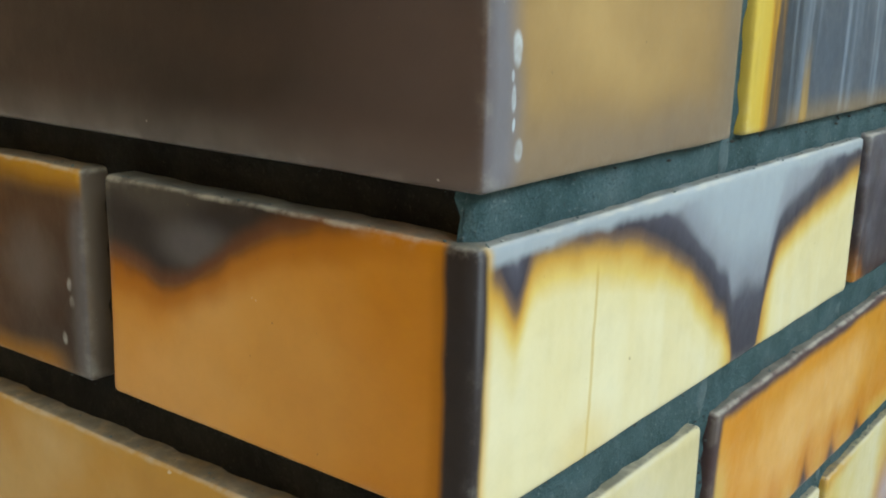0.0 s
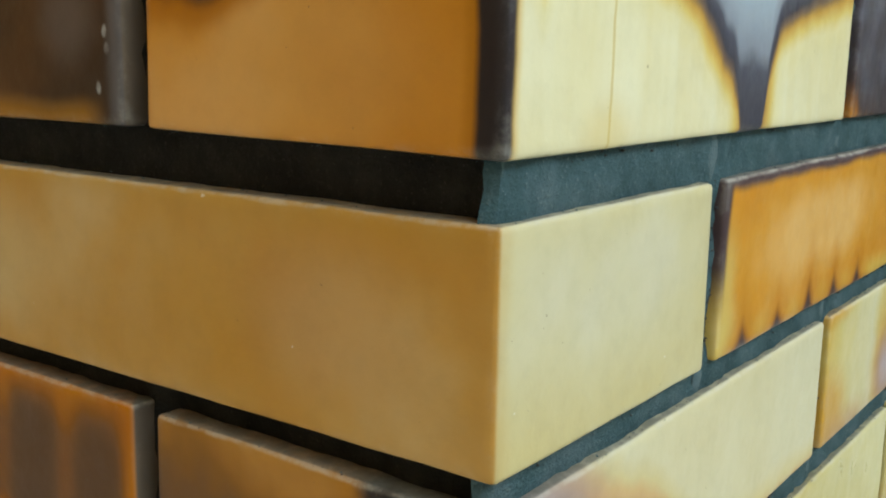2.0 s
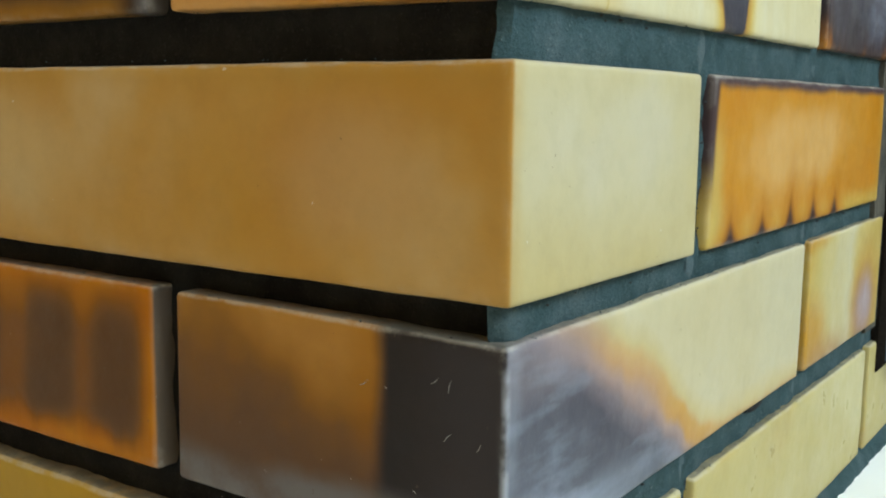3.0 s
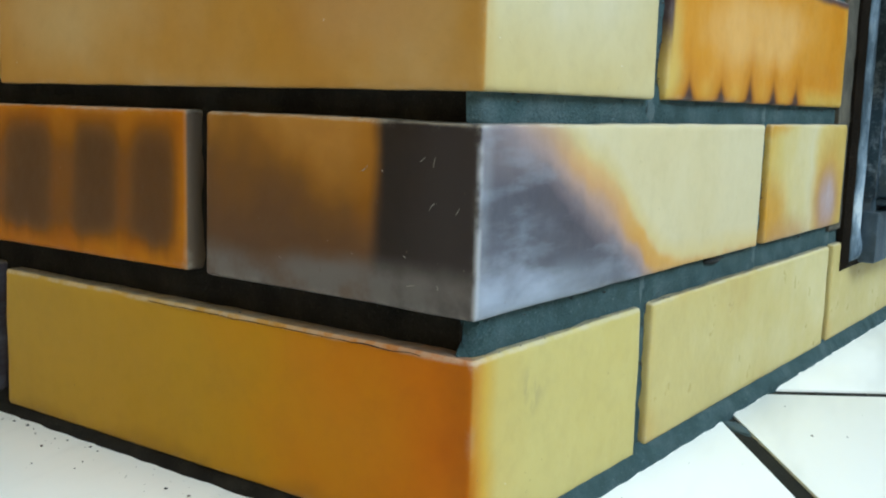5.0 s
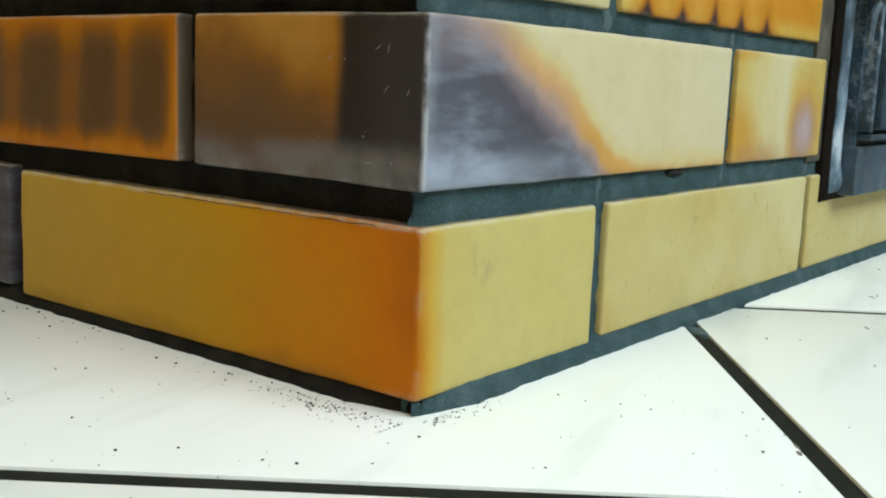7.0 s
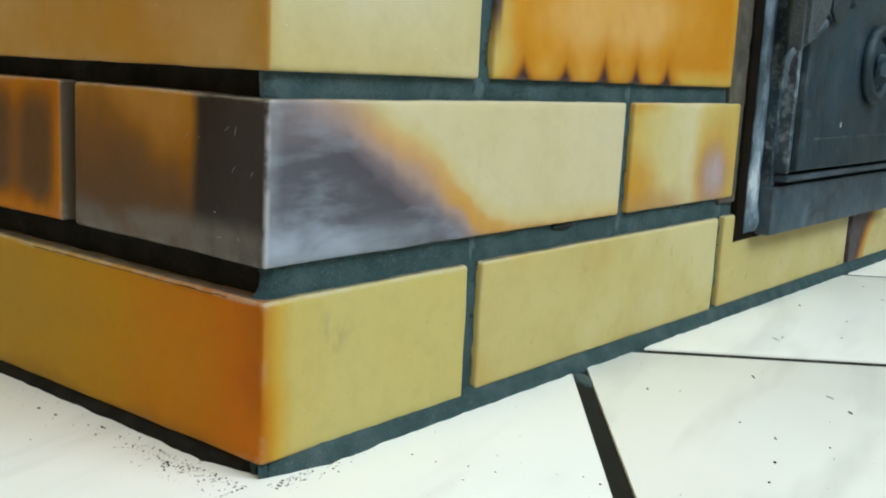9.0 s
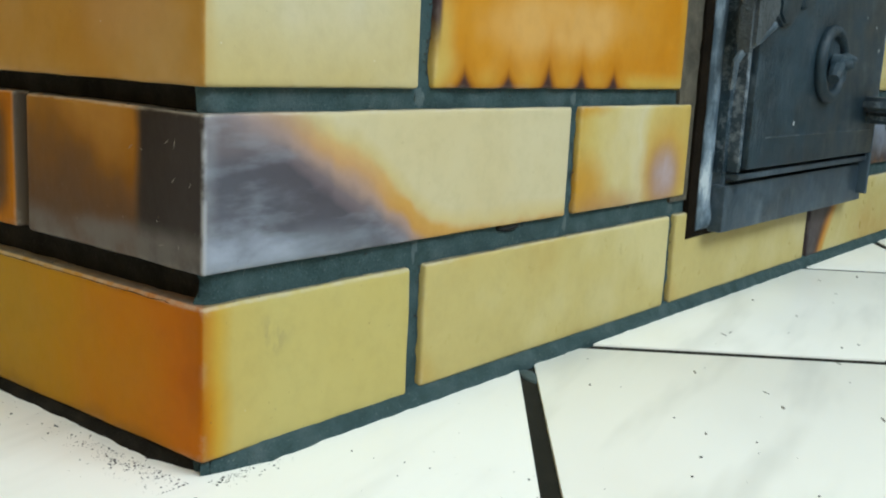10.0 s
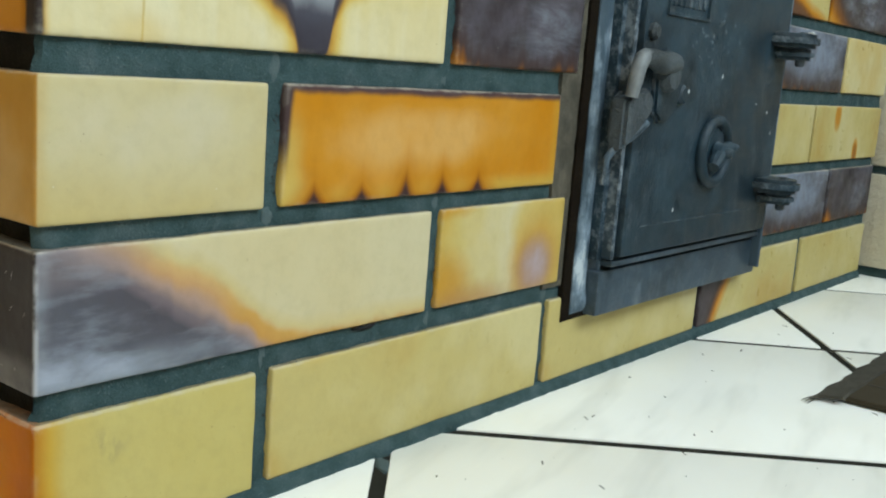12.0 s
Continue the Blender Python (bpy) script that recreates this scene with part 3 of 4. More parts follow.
def c1_side(f):
    # orange flashing near the corner; the side's warm light is painted in as well
    f.ramp(f.u + (f.clouds(12) - 0.5) * 26.0 - (f.v - 30) * 0.15, 0, 250, [(0, (0.350, 0.066, 0.0004)), (18, (0.485, 0.118, 0.0003)), (48, (0.480, 0.155, 0.0008)), (92, (0.450, 0.200, 0.003)), (130, (0.415, 0.220, 0.012)), (250, (0.405, 0.248, 0.034))])
    f.lay(f.clouds(9, offset=4.0) * 0.22, (0.41, 0.235, 0.016))
    return f.lay((f.v + f.clouds(24) * 8.0).step(12, 3) * 0.4, (0.22, 0.115, 0.012))


g["c1_corner"] = painted("glaze_orange_arris", (0.120, 0.250), c1_front, c1_side, seed=2.2)
g["c1_scorch"] = glaze("glaze_scorched_end", YELLOW, slopes=[((-1.0, 0, 0.7), 0.068, 0.020, 0.80)], seed=3.3)


def c2_front(f):
    edge = f.line([(0, 84), (20, 70), (42, 60), (55, 52), (68, 44), (97, 28), (117, 14), (131, 6), (150, 0.5), (200, -3), (254, -5)])
    s = (edge - f.v) * 0.8 + (f.clouds(26) - 0.5) * 4.0
    f.ramp(s, -12, 34, [(-12, (0.495, 0.430, 0.270)), (-6, (0.485, 0.385, 0.185)), (-2, (0.475, 0.305, 0.125)), (2.5, (0.43, 0.245, 0.110)), (7, (0.32, 0.210, 0.165)), (12, (0.150, 0.115, 0.120)), (18, (0.066, 0.059, 0.070)), (34, (0.076, 0.075, 0.090))])
    f.lay(f.u.step(70, 26) * f.v.step(36, 56) * 0.6, (0.215, 0.178, 0.182))
    f.lay(f.u.step(88, 112) * s.step(-5, -1) * s.step(7, 3) * 0.55, (0.46, 0.225, 0.022))
    f.lay(f.v.step(17, 3) * f.u.step(118, 62) * (0.40 + 0.4 * f.clouds(30)), (0.235, 0.258, 0.295))
    f.lay(f.u.step(9, 1.5) * (0.15 + 0.40 * f.clouds(50)), (0.26, 0.27, 0.30))
    # grey-blue smears, part of the glaze's window sheen put into the colour
    smear = f.clouds(44, 0.40, 0.72, (0.5, 1, 1.4), 4.5, 3.0) * f.clouds(17, 0.40, 0.64, (1, 1, 1), 2.0, 6.0)
    f.lay(smear * s.step(7, 17) * 0.7, (0.33, 0.36, 0.43))
    f.lay(f.clouds(95, 0.46, 0.70, (0.35, 1, 1.5), 6.0, 9.0) * s.step(5, 14) * 0.22, (0.29, 0.32, 0.37))
    f.lay(f.clouds(80, 0.52, 0.70, (0.6, 1, 1.2), 6.0, 4.0) * s.step(5, 14) * 0.22, (0.045, 0.040, 0.050))
    f.lay(f.clouds(10, offset=5.0) * s.step(-2, -10) * 0.45, (0.475, 0.375, 0.175))
    return f.lay(f.raw_u.step(2.4, 0.6) * f.clouds(90, 0.35, 0.6) * 0.6, (0.42, 0.42, 0.43))


def c2_side(f):
    f.ramp(f.v + (f.clouds(15) - 0.5) * 26.0 - (f.u - 60).size() * 0.25, -5, 55, [(-5, (0.092, 0.047, 0.022)), (14, (0.110, 0.051, 0.018)), (28, (0.155, 0.066, 0.013)), (44, (0.300, 0.130, 0.020)), (55, (0.370, 0.168, 0.030))])
    f.lay(f.u.step(54, 43) * f.v.step(10, 40) * 0.5, (0.32, 0.120, 0.006))
    f.lay((f.u + f.clouds(30) * 2.0).step(44.5, 36.5), (0.020, 0.014, 0.012))
    f.lay(f.u.step(36, 10) * 0.5, (0.045, 0.037, 0.037))
    f.lay((f.v + (f.clouds(20, offset=8.0) - 0.5) * 5.0).step(16, 6) * (0.35 + 0.5 * f.clouds(70, 0.3, 0.65, (1, 1, 1), 6.0)), (0.145, 0.132, 0.124))
    return f.lay(f.raw_u.step(2.2, 0.5) * f.clouds(90, 0.35, 0.6) * 0.6, (0.42, 0.42, 0.43))


def c2_cut(f):
    f.ramp(f.u + (f.clouds(16) - 0.5) * 30.0, 0, 137, [(0, (0.45, 0.300, 0.070)), (26, (0.47, 0.365, 0.130)), (66, (0.50, 0.435, 0.260)), (90, (0.475, 0.360, 0.130)), (137, (0.45, 0.310, 0.080))])
    f.lay(f.spot(10, 14, 24, 20) * 0.7, (0.42, 0.185, 0.010))
    f.lay(f.spot(34, -2, 46, 15) * 0.7, (0.34, 0.165, 0.060))
    f.lay(f.spot(6, 62, 30, 8) * 0.7, (0.42, 0.200, 0.015))
    f.lay(f.spot(104, 19, 31, 32) * 0.75, (0.43, 0.205, 0.022))
    f.lay(f.spot(104, 14, 25, 23) * 0.85, (0.30, 0.165, 0.100))
    return f.lay(f.spot(106, 17, 18, 19, 0.0, 1.3) * (0.55 + 0.4 * f.clouds(50)), (0.37, 0.305, 0.325))


g["c2_corner"] = painted("glaze_violet_corner", (0.250, 0.120), c2_front, c2_side, wobble=1.7, seed=5.0)
g["c2_cut"] = painted("glaze_orange_spots", (0.1375, 0.120), c2_cut, wobble=4.5, seed=6.4)


def c3_front(f):
    # paler middle: broad sheen painted into the cream
    f.ramp(f.clouds(10) * 0.6 + f.spot(60, 32, 60, 28) * 0.4, 0, 1, [(0, (0.435, 0.345, 0.150)), (0.5, (0.460, 0.392, 0.225)), (1, (0.490, 0.440, 0.325))])
    return f.lay(f.u.step(7, 0) * 0.5, (0.43, 0.300, 0.110))


def c3_side(f):
    # tan ground: the side's dimmer, warmer light is put into the colour
    f.ramp(f.clouds(11, 0.32, 0.68) * 0.75 + f.clouds(30, 0.3, 0.7) * 0.25, 0, 1, [(0, (0.385, 0.175, 0.022)), (0.45, (0.425, 0.225, 0.050)), (0.8, (0.455, 0.275, 0.096)), (1, (0.475, 0.310, 0.135))])
    # pale spots paint soft reflections on the side
    f.lay(f.spot(50, 30, 34, 22) * 0.55, (0.455, 0.268, 0.110))
    f.lay(f.spot(205, 30, 50, 26) * 0.65, (0.48, 0.330, 0.145))
    f.lay(f.spot(125, 16, 55, 24) * 0.60, (0.39, 0.180, 0.014))
    return f.lay(f.v.step(50, 60) * 0.35, (0.36, 0.190, 0.030))


def c3_orange(f):
    f.ramp(f.clouds(13, 0.3, 0.7) * 0.6 + f.spot(110, 34, 95, 20) * 0.6, 0, 1, [(0, (0.430, 0.162, 0.007)), (0.5, (0.460, 0.200, 0.020)), (1, (0.515, 0.280, 0.080))])
    f.lay(f.v.step(22, 4) * f.u.step(30, 6), (0.46, 0.325, 0.090))
    f.lay(f.v.step(12, 2) * (0.6 + 0.3 * f.u.step(160, 190)), (0.46, 0.285, 0.052))
    f.lay(f.u.step(18, 5) * f.v.step(54, 26) * 0.8, (0.455, 0.315, 0.080))
    f.lay(f.u.step(236, 246) * 0.35, (0.45, 0.290, 0.050))
    for u, tall in ((22, 14), (58, 13), (94, 19), (127, 16), (162, 15)):
        away = (f.u - u).size()
        f.lay((away + f.v * (13.0 / tall)).step(26, 8) * 0.75, (0.385, 0.140, 0.006))
        f.lay((away * 1.25 + f.v * (15.0 / tall)).step(15, 5) * 0.9, (0.20, 0.062, 0.008))
        f.lay((away * 1.25 + f.v * (15.0 / tall)).step(9.5, 3.5), (0.040, 0.018, 0.018))
    f.lay((f.v + f.clouds(40)).step(54.5, 58.5), (0.060, 0.034, 0.034))
    f.lay((f.u - (f.v - 30) * 0.05).step(5.5, 1.5) * f.v.step(10, 34), (0.050, 0.030, 0.030))
    return f.lay(f.u.step(246.5, 249) * f.v.step(20, 40) * 0.8, (0.09, 0.04, 0.02))


g["c3_corner"] = painted("glaze_cream", (0.119, 0.250), c3_front, c3_side, wobble=4.0, seed=7.7)
g["c3_orange"] = painted("glaze_orange_drips", (0.2495, 0.120), c3_orange, wobble=1.2, seed=8.1)


def c4_front(f):
    edge = f.line([(0, 55), (6, 54), (9, 51.5), (12.5, 46), (15, 45.5), (18.5, 52), (22, 55), (47, 53.5), (70, 49.5), (84, 45.5), (102, 36), (117, 26), (128, 18), (134, 8), (138, -6), (146, -12), (154, -5), (158, 14), (166, 32), (182, 38), (199, 42), (254, 50.5)])
    s = (f.v - edge) * 0.8
    s = s.most(((8.0 - (f.u - 146.5).size()) * 0.75).least(4.0, 1.0), 1.0).least(3.5 + f.v.step(8, 62) * 24.0, 1.0)
    f.ramp(s + (f.clouds(40) - 0.5) * 2.0, -16, 34, [(-16, (0.585, 0.525, 0.355)), (-10, (0.565, 0.485, 0.275)), (-6, (0.51, 0.365, 0.105)), (-2.6, (0.41, 0.225, 0.040)), (0.3, (0.130, 0.076, 0.045)), (3.0, (0.036, 0.032, 0.042)), (7.0, (0.058, 0.056, 0.072)), (10.0, (0.185, 0.192, 0.212)), (18, (0.255, 0.280, 0.300)), (34, (0.285, 0.315, 0.335))])
    f.lay(f.clouds(9, offset=3.0) * s.step(-5, -14) * 0.5, (0.525, 0.430, 0.190))
    f.lay(f.clouds(70, 0.35, 0.65, (1, 1, 0.08), 2.0) * s.step(-4, -12) * 0.22, (0.46, 0.330, 0.090))
    f.lay((f.u - 47.3).size().step(1.0, 0.2) * s.step(-2, -6) * 0.6, (0.41, 0.270, 0.060))
    f.lay(f.spot(47, 2, 16, 12) * 0.4, (0.47, 0.315, 0.070))
    # pale grey top edge: the lit bevel and its sheen, painted
    f.lay((f.v + (f.clouds(50, offset=7.0) - 0.5) * 2.0).step(54.5, 57.5) * 0.85, (0.275, 0.300, 0.312))
    f.lay(f.u.step(6.5, 2.6) * 0.8, (0.44, 0.250, 0.040))
    f.lay(f.u.step(4.2, 1.8), (0.026, 0.019, 0.019))
    # grey highlight painted on the upper corner of the dark stripe
    return f.lay(f.u.step(2.5, 0.5) * f.v.step(20, 56) * 0.6, (0.11, 0.108, 0.115))


def c4_side(f):
    # amber ground deepened to carry the side's warm light
    f.ramp(f.clouds(11, 0.32, 0.68), 0, 1, [(0, (0.430, 0.160, 0.012)), (0.5, (0.495, 0.215, 0.034)), (1, (0.540, 0.272, 0.078))])
    f.lay(f.spot(60, 20, 44, 24) * 0.35, (0.54, 0.295, 0.090))
    edge = f.line([(0, 70), (12, 63), (30, 60.5), (45, 56), (60, 50), (73, 44), (84, 38), (94, 34), (104, 34.5), (120, 37)], 130.0)
    s = f.v - edge + (f.clouds(30) - 0.5) * 3.0
    f.lay(s.step(-11, -2) * 0.8, (0.325, 0.105, 0.004))
    f.lay(s.step(-3, 3), (0.105, 0.036, 0.010))
    f.lay(s.step(2, 8), (0.021, 0.014, 0.012))
    f.lay(f.spot(84, 47, 16, 7) * s.step(2, 8) * 0.5, (0.13, 0.115, 0.115))
    f.lay(s.step(14, 24) * 0.5, (0.080, 0.066, 0.052))
    f.lay(f.u.step(13, 9) * 0.8, (0.33, 0.120, 0.006))
    f.lay(f.u.step(9.6, 7.0), (0.020, 0.013, 0.012))
    return f.lay(f.u.step(5, 0.5) * 0.5, (0.032, 0.028, 0.030))


g["c4_corner"] = painted("glaze_dark_arches", (0.250, 0.120), c4_front, c4_side, wobble=1.6, seed=9.6)
g["c4_dark"] = glaze("glaze_dark_streaked", AMBER, [((0.0, 0, 0.016), (0.16, BIG, 0.055), 0.97)], bands=("x", 90.0, 0.25), wobble=0.006, ash_sheen=0.3, seed=10.3)


def c5_front(f):
    f.ramp(f.clouds(13, 0.3, 0.7) * 0.6 + f.spot(58, 36, 46, 26) * 0.5, 0, 1, [(0, (0.180, 0.118, 0.060)), (0.5, (0.265, 0.165, 0.066)), (1, (0.360, 0.230, 0.090))])
    f.lay(f.v.step(20, 3) * 0.7, (0.150, 0.112, 0.082))
    f.lay(f.u.step(104, 118) * 0.6, (0.175, 0.130, 0.085))
    f.lay((f.u + f.clouds(24) * 3.0).step(17, 7), (0.135, 0.122, 0.128))
    f.lay(f.u.step(4, 0) * 0.6, (0.080, 0.062, 0.060))
    for u, v, ru, rv in ((9.7, 27.5, 2.0, 3.8), (8.6, 18, 0.9, 3.2), (11.4, 7.5, 1.9, 2.6), (9.0, 12.5, 0.6, 1.6), (8.2, 22.5, 0.6, 1.5)):
        f.lay(f.spot(u, v, ru, rv, 0.5, 1.1) * (0.2 + 0.5 * f.clouds(120)), (0.52, 0.58, 0.60))
    return f


def c5_side(f):
    f.ramp(f.clouds(14, 0.3, 0.7, (0.35, 0.35, 1.0)) * 0.7 + f.clouds(45, 0.3, 0.7, (0.5, 0.5, 1.2)) * 0.3, 0, 1, [(0, (0.026, 0.017, 0.013)), (0.5, (0.046, 0.028, 0.021)), (1, (0.078, 0.043, 0.031))])
    f.lay(f.v.step(14, 1) * (0.4 + 0.4 * f.clouds(40)), (0.120, 0.100, 0.088))
    return f.lay(f.u.step(75, 5) * 0.6, (0.100, 0.066, 0.056))


def c5_streak(f):
    streak = f.clouds(190, 0.34, 0.66, (1, 1, 0.06), 2.0)
    f.ramp(f.u + (streak - 0.5) * 8.0, 0, 60, [(0, (0.46, 0.330, 0.060)), (11, (0.455, 0.310, 0.045)), (16, (0.40, 0.205, 0.018)), (20, (0.075, 0.048, 0.030)), (26, (0.034, 0.040, 0.048)), (60, (0.058, 0.070, 0.088))])
    f.lay((f.u + f.v * 0.1).step(22, 30) * f.clouds(120, 0.5, 0.7, (1, 1, 0.05), 2.0, 2.0) * 0.6, (0.19, 0.225, 0.265))
    f.lay((f.u - 47).size().step(5, 1.5) * f.v.step(30, 2) * 0.7, (0.36, 0.215, 0.045))
    return f.lay(f.u.step(24, 40) * f.v.step(10, 1) * 0.4, (0.30, 0.180, 0.050))


def l2_bands(f):
    f.ramp(f.clouds(14, 0.3, 0.7), 0, 1, [(0, (0.38, 0.115, 0.002)), (0.5, (0.435, 0.152, 0.004)), (1, (0.46, 0.190, 0.012))])
    dark = None
    for u, wide, deep in ((20, 20, 0.8), (55, 21, 1.0), (101, 25, 1.0), (142, 18, 0.8), (185, 25, 1.0), (226, 18, 0.8)):
        band = (f.u - u + (f.v - 30) * 0.06).size().step(wide, wide * 0.15) * deep
        dark = band if dark is None else dark.most(band, 0.05)
    inside = (f.v + (f.clouds(60, offset=2.0, stretch=(1, 1, 0.2)) - 0.5) * 4.0).step(1, 16) * f.v.step(63, 38)
    f.lay(dark.step(0.05, 0.7) * inside * 0.85, (0.115, 0.048, 0.011))
    f.lay(dark.step(0.1, 1.1) * inside * 0.9, (0.026, 0.018, 0.014))
    f.lay(inside * f.u.step(0, 12) * 0.78, (0.105, 0.044, 0.010))
    return f.lay(f.u.step(3, 0.5) * 0.25, (0.24, 0.215, 0.175))


def l4_brown(f):
    f.ramp(f.clouds(16, 0.3, 0.7) * 0.6 + f.v.step(10, 54) * 0.4, 0, 1, [(0, (0.034, 0.017, 0.009)), (0.55, (0.070, 0.028, 0.008)), (1, (0.160, 0.058, 0.007))])
    f.lay(f.v.step(50, 59) * f.u.step(120, 10) * 0.9, (0.40, 0.185, 0.012))
    f.lay(f.spot(26, 30, 15, 15) * 0.45, (0.130, 0.100, 0.085))
    f.lay(f.v.step(9, 1) * f.u.step(6, 20) * 0.7, (0.36, 0.160, 0.018))
    f.lay(f.u.step(9, 3) * f.v.step(58, 44) * 0.75, (0.110, 0.098, 0.098))
    for u, v in ((7, 21), (11, 10), (8, 26)):
        f.lay(f.spot(u, v, 1.4, 2.2, 0.4, 1.1) * f.clouds(90) * 0.8, (0.42, 0.41, 0.38))
    return f


def plain_end(f):
    return f.ramp(f.clouds(12), 0, 1, [(0, (0.075, 0.055, 0.040)), (1, (0.13, 0.095, 0.065))])


g["c5_corner"] = painted("glaze_dark_brown", (0.1205, 0.250), c5_front, c5_side, wobble=2.5, seed=11.2)
g["c5_streak"] = painted("glaze_grey_streaks", (0.2485, 0.120), c5_streak, wobble=0.8, seed=12.9)
g["l2_bands"] = painted("glaze_brown_bands", (0.120, 0.250), plain_end, l2_bands, wobble=2.0, seed=13.4)
g["l4_brown"] = painted("glaze_brown_grey", (0.120, 0.250), plain_end, l4_brown, wobble=2.5, seed=14.6)
g["l1_grey"] = glaze("glaze_grey_end", TAN, [((0, -0.10, 0), (BIG, 0.09, 0.08), 0.9)], ash_sheen=0.3, seed=15.8)
g["r2_grey"] = glaze("glaze_grey_orange_foot", AMBER, [((0.02, 0, 0.020), (0.25, BIG, 0.060), 0.98)], bands=("x", 60.0, 0.2), blooms=[((0.0, 0, 0.012), (0.09, BIG, 0.028), (0.22, 0.265, 0.34), 0.75)], ash_sheen=0.6, wobble=0.006, seed=16.2)
g["r5_grey"] = glaze("glaze_grey_orange_edge", AMBER, [((0.03, 0, 0.016), (0.16, BIG, 0.065), 0.98)], ash_sheen=0.7, wobble=0.006, seed=17.9)
g["r3_spots"] = glaze("glaze_small_spots", YELLOW, [((-0.045, 0, 0.02), (0.012, BIG, 0.018), 0.36), ((0.03, 0, -0.022), (0.010, BIG, 0.016), 0.46)], wobble=0.003, seed=18.3)
g["r5_foot"] = glaze("glaze_dark_foot", YELLOW, slopes=[((-0.25, 0, -1.0), 0.014, 0.012, 0.60)], wobble=0.005, seed=19.4)

W = 0.12
# course 1
foot_brick = lay(0, 0.120, 0, 0.250, 0, g["c1_corner"], lift=-0.0015, height=0.0615, nod=0.0016)
lay(0.130, 0.380, 0, W, 0, g["plain"])
lay(0.389, 0.637, 0, W, 0, g["plain"])
lay(0.644, 0.884, 0, W, 0, g["c1_scorch"])
lay(0.896, END, 0, W, 0, g["plain"])
lay(0, W, 0.260, 0.510, 0, g["l1_grey"])
lay(0, W, 0.520, 0.760, 0, g["plain"])
# course 2
violet_brick = lay(0, 0.250, 0, W, 1, g["c2_corner"])
lay(0.2595, 0.397, 0, W, 1, g["c2_cut"])
lay(0.735, 0.952, 0, W, 1, g["r2_grey"])
lay(0.960, END, 0, W, 1, g["c4_dark"])
lay(0, W, 0.130, 0.380, 1, g["l2_bands"], nod=0.0024)
lay(0, W, 0.390, 0.640, 1, g["plain_tan"])
# course 3
lay(0, 0.119, 0, 0.250, 2, g["c3_corner"], nod=0.0022)
lay(0.1295, 0.379, 0, W, 2, g["c3_orange"])
lay(0.735, 0.879, 0, W, 2, g["plain"])
lay(0.886, END, 0, W, 2, g["r3_spots"])
lay(0, W, 0.260, 0.510, 2, g["plain_tan"])
lay(0, W, 0.520, 0.760, 2, g["plain"])
# course 4
lay(0, 0.250, 0, W, 3, g["c4_corner"])
lay(0.2605, 0.397, 0, W, 3, g["c4_dark"])
lay(0.735, 0.952, 0, W, 3, g["r2_grey"])
lay(0.960, END, 0, W, 3, g["plain_pale"])
lay(0, W, 0.130, 0.380, 3, g["l4_brown"], nod=0.0020)
lay(0, W, 0.390, 0.640, 3, g["plain_tan"])
# course 5
lay(0, 0.1205, 0, 0.250, 4, g["c5_corner"])
lay(0.1305, 0.379, 0, W, 4, g["c5_streak"])
lay(0.735, 0.880, 0, W, 4, g["r5_foot"])
lay(0.888, END, 0, W, 4, g["r5_grey"])
lay(0, W, 0.260, 0.510, 4, g["plain_tan"])
lay(0, W, 0.520, 0.760, 4, g["l4_brown"])
# hairline crack under the top arris of the foot brick, and fine scratches on the scorched corner
crack = bmesh.new()
line = [(-0.0602, -0.105 + 0.004 * k, 0.0293 + 0.0007 * noise.noise((k * 0.45, 1.0, 0.0))) for k in range(34)]
tube(crack, line, [0.00012 + 0.00022 * abs(noise.noise((k * 0.9, 4.0, 0.0))) for k in range(34)], 5)
part("crack", crack, BLACK_GAP, foot_brick, "dark hairline crack")
scratch_rng = random.Random(4)
for _ in range(8):
    bm = bmesh.new()
    y, z, a = scratch_rng.uniform(-0.056, -0.012), scratch_rng.uniform(-0.026, 0.022), scratch_rng.uniform(0, 3.14)
    reach, bend = scratch_rng.uniform(0.0006, 0.0020), scratch_rng.uniform(-0.0004, 0.0004)
    tube(bm, [(-0.1251, y + reach * t * math.cos(a) - bend * t * t * math.sin(a), z + reach * t * math.sin(a) + bend * t * t * math.cos(a)) for t in (-1, -0.5, 0, 0.5, 1)], [0.00004, 0.0001, 0.00014, 0.0001, 0.00004], 5)
    part("scratch", bm, SCRATCH, violet_brick)
# black lump in the joint, painting the dark of a missing bit of mortar
bm = bmesh.new()
bmesh.ops.create_icosphere(bm, subdivisions=2, radius=1.0)
for v in bm.verts:
    v.co = Vector((0.010 * v.co.x * (1 + 0.4 * noise.noise(v.co * 2)), 0.0022 * v.co.y, 0.0022 * v.co.z * (1 + 0.4 * noise.noise(v.co * 3))))
gap = part("joint_gap", bm, BLACK_GAP, stove, "black gap where mortar has fallen out", smooth=180)
gap.location = (0.200, 0.0034, 0.0776)
# courses above the door
for course in (5, 6, 7):
    if course % 2:
        spans_x, spans_y = ((0, 0.25), (0.26, 0.51), (0.52, 0.77), (0.78, 1.03), (1.04, END)), ((0.13, 0.38), (0.39, 0.64))
    else:
        spans_x, spans_y = ((0, 0.12), (0.13, 0.38), (0.39, 0.64), (0.65, 0.90), (0.91, END)), ((0.26, 0.51), (0.52, 0.76))
    for k, (a, b) in enumerate(spans_x):
        lay(a, b, 0, 0.25 if k == 0 and not course % 2 else W, course, g[("plain", "plain_pale", "c4_dark", "plain_tan")[(k + course) % 4]])
    for k, (a, b) in enumerate(spans_y):
        lay(0, W, a, b, course, g[("plain_tan", "l4_brown")[(k + course) % 2]])

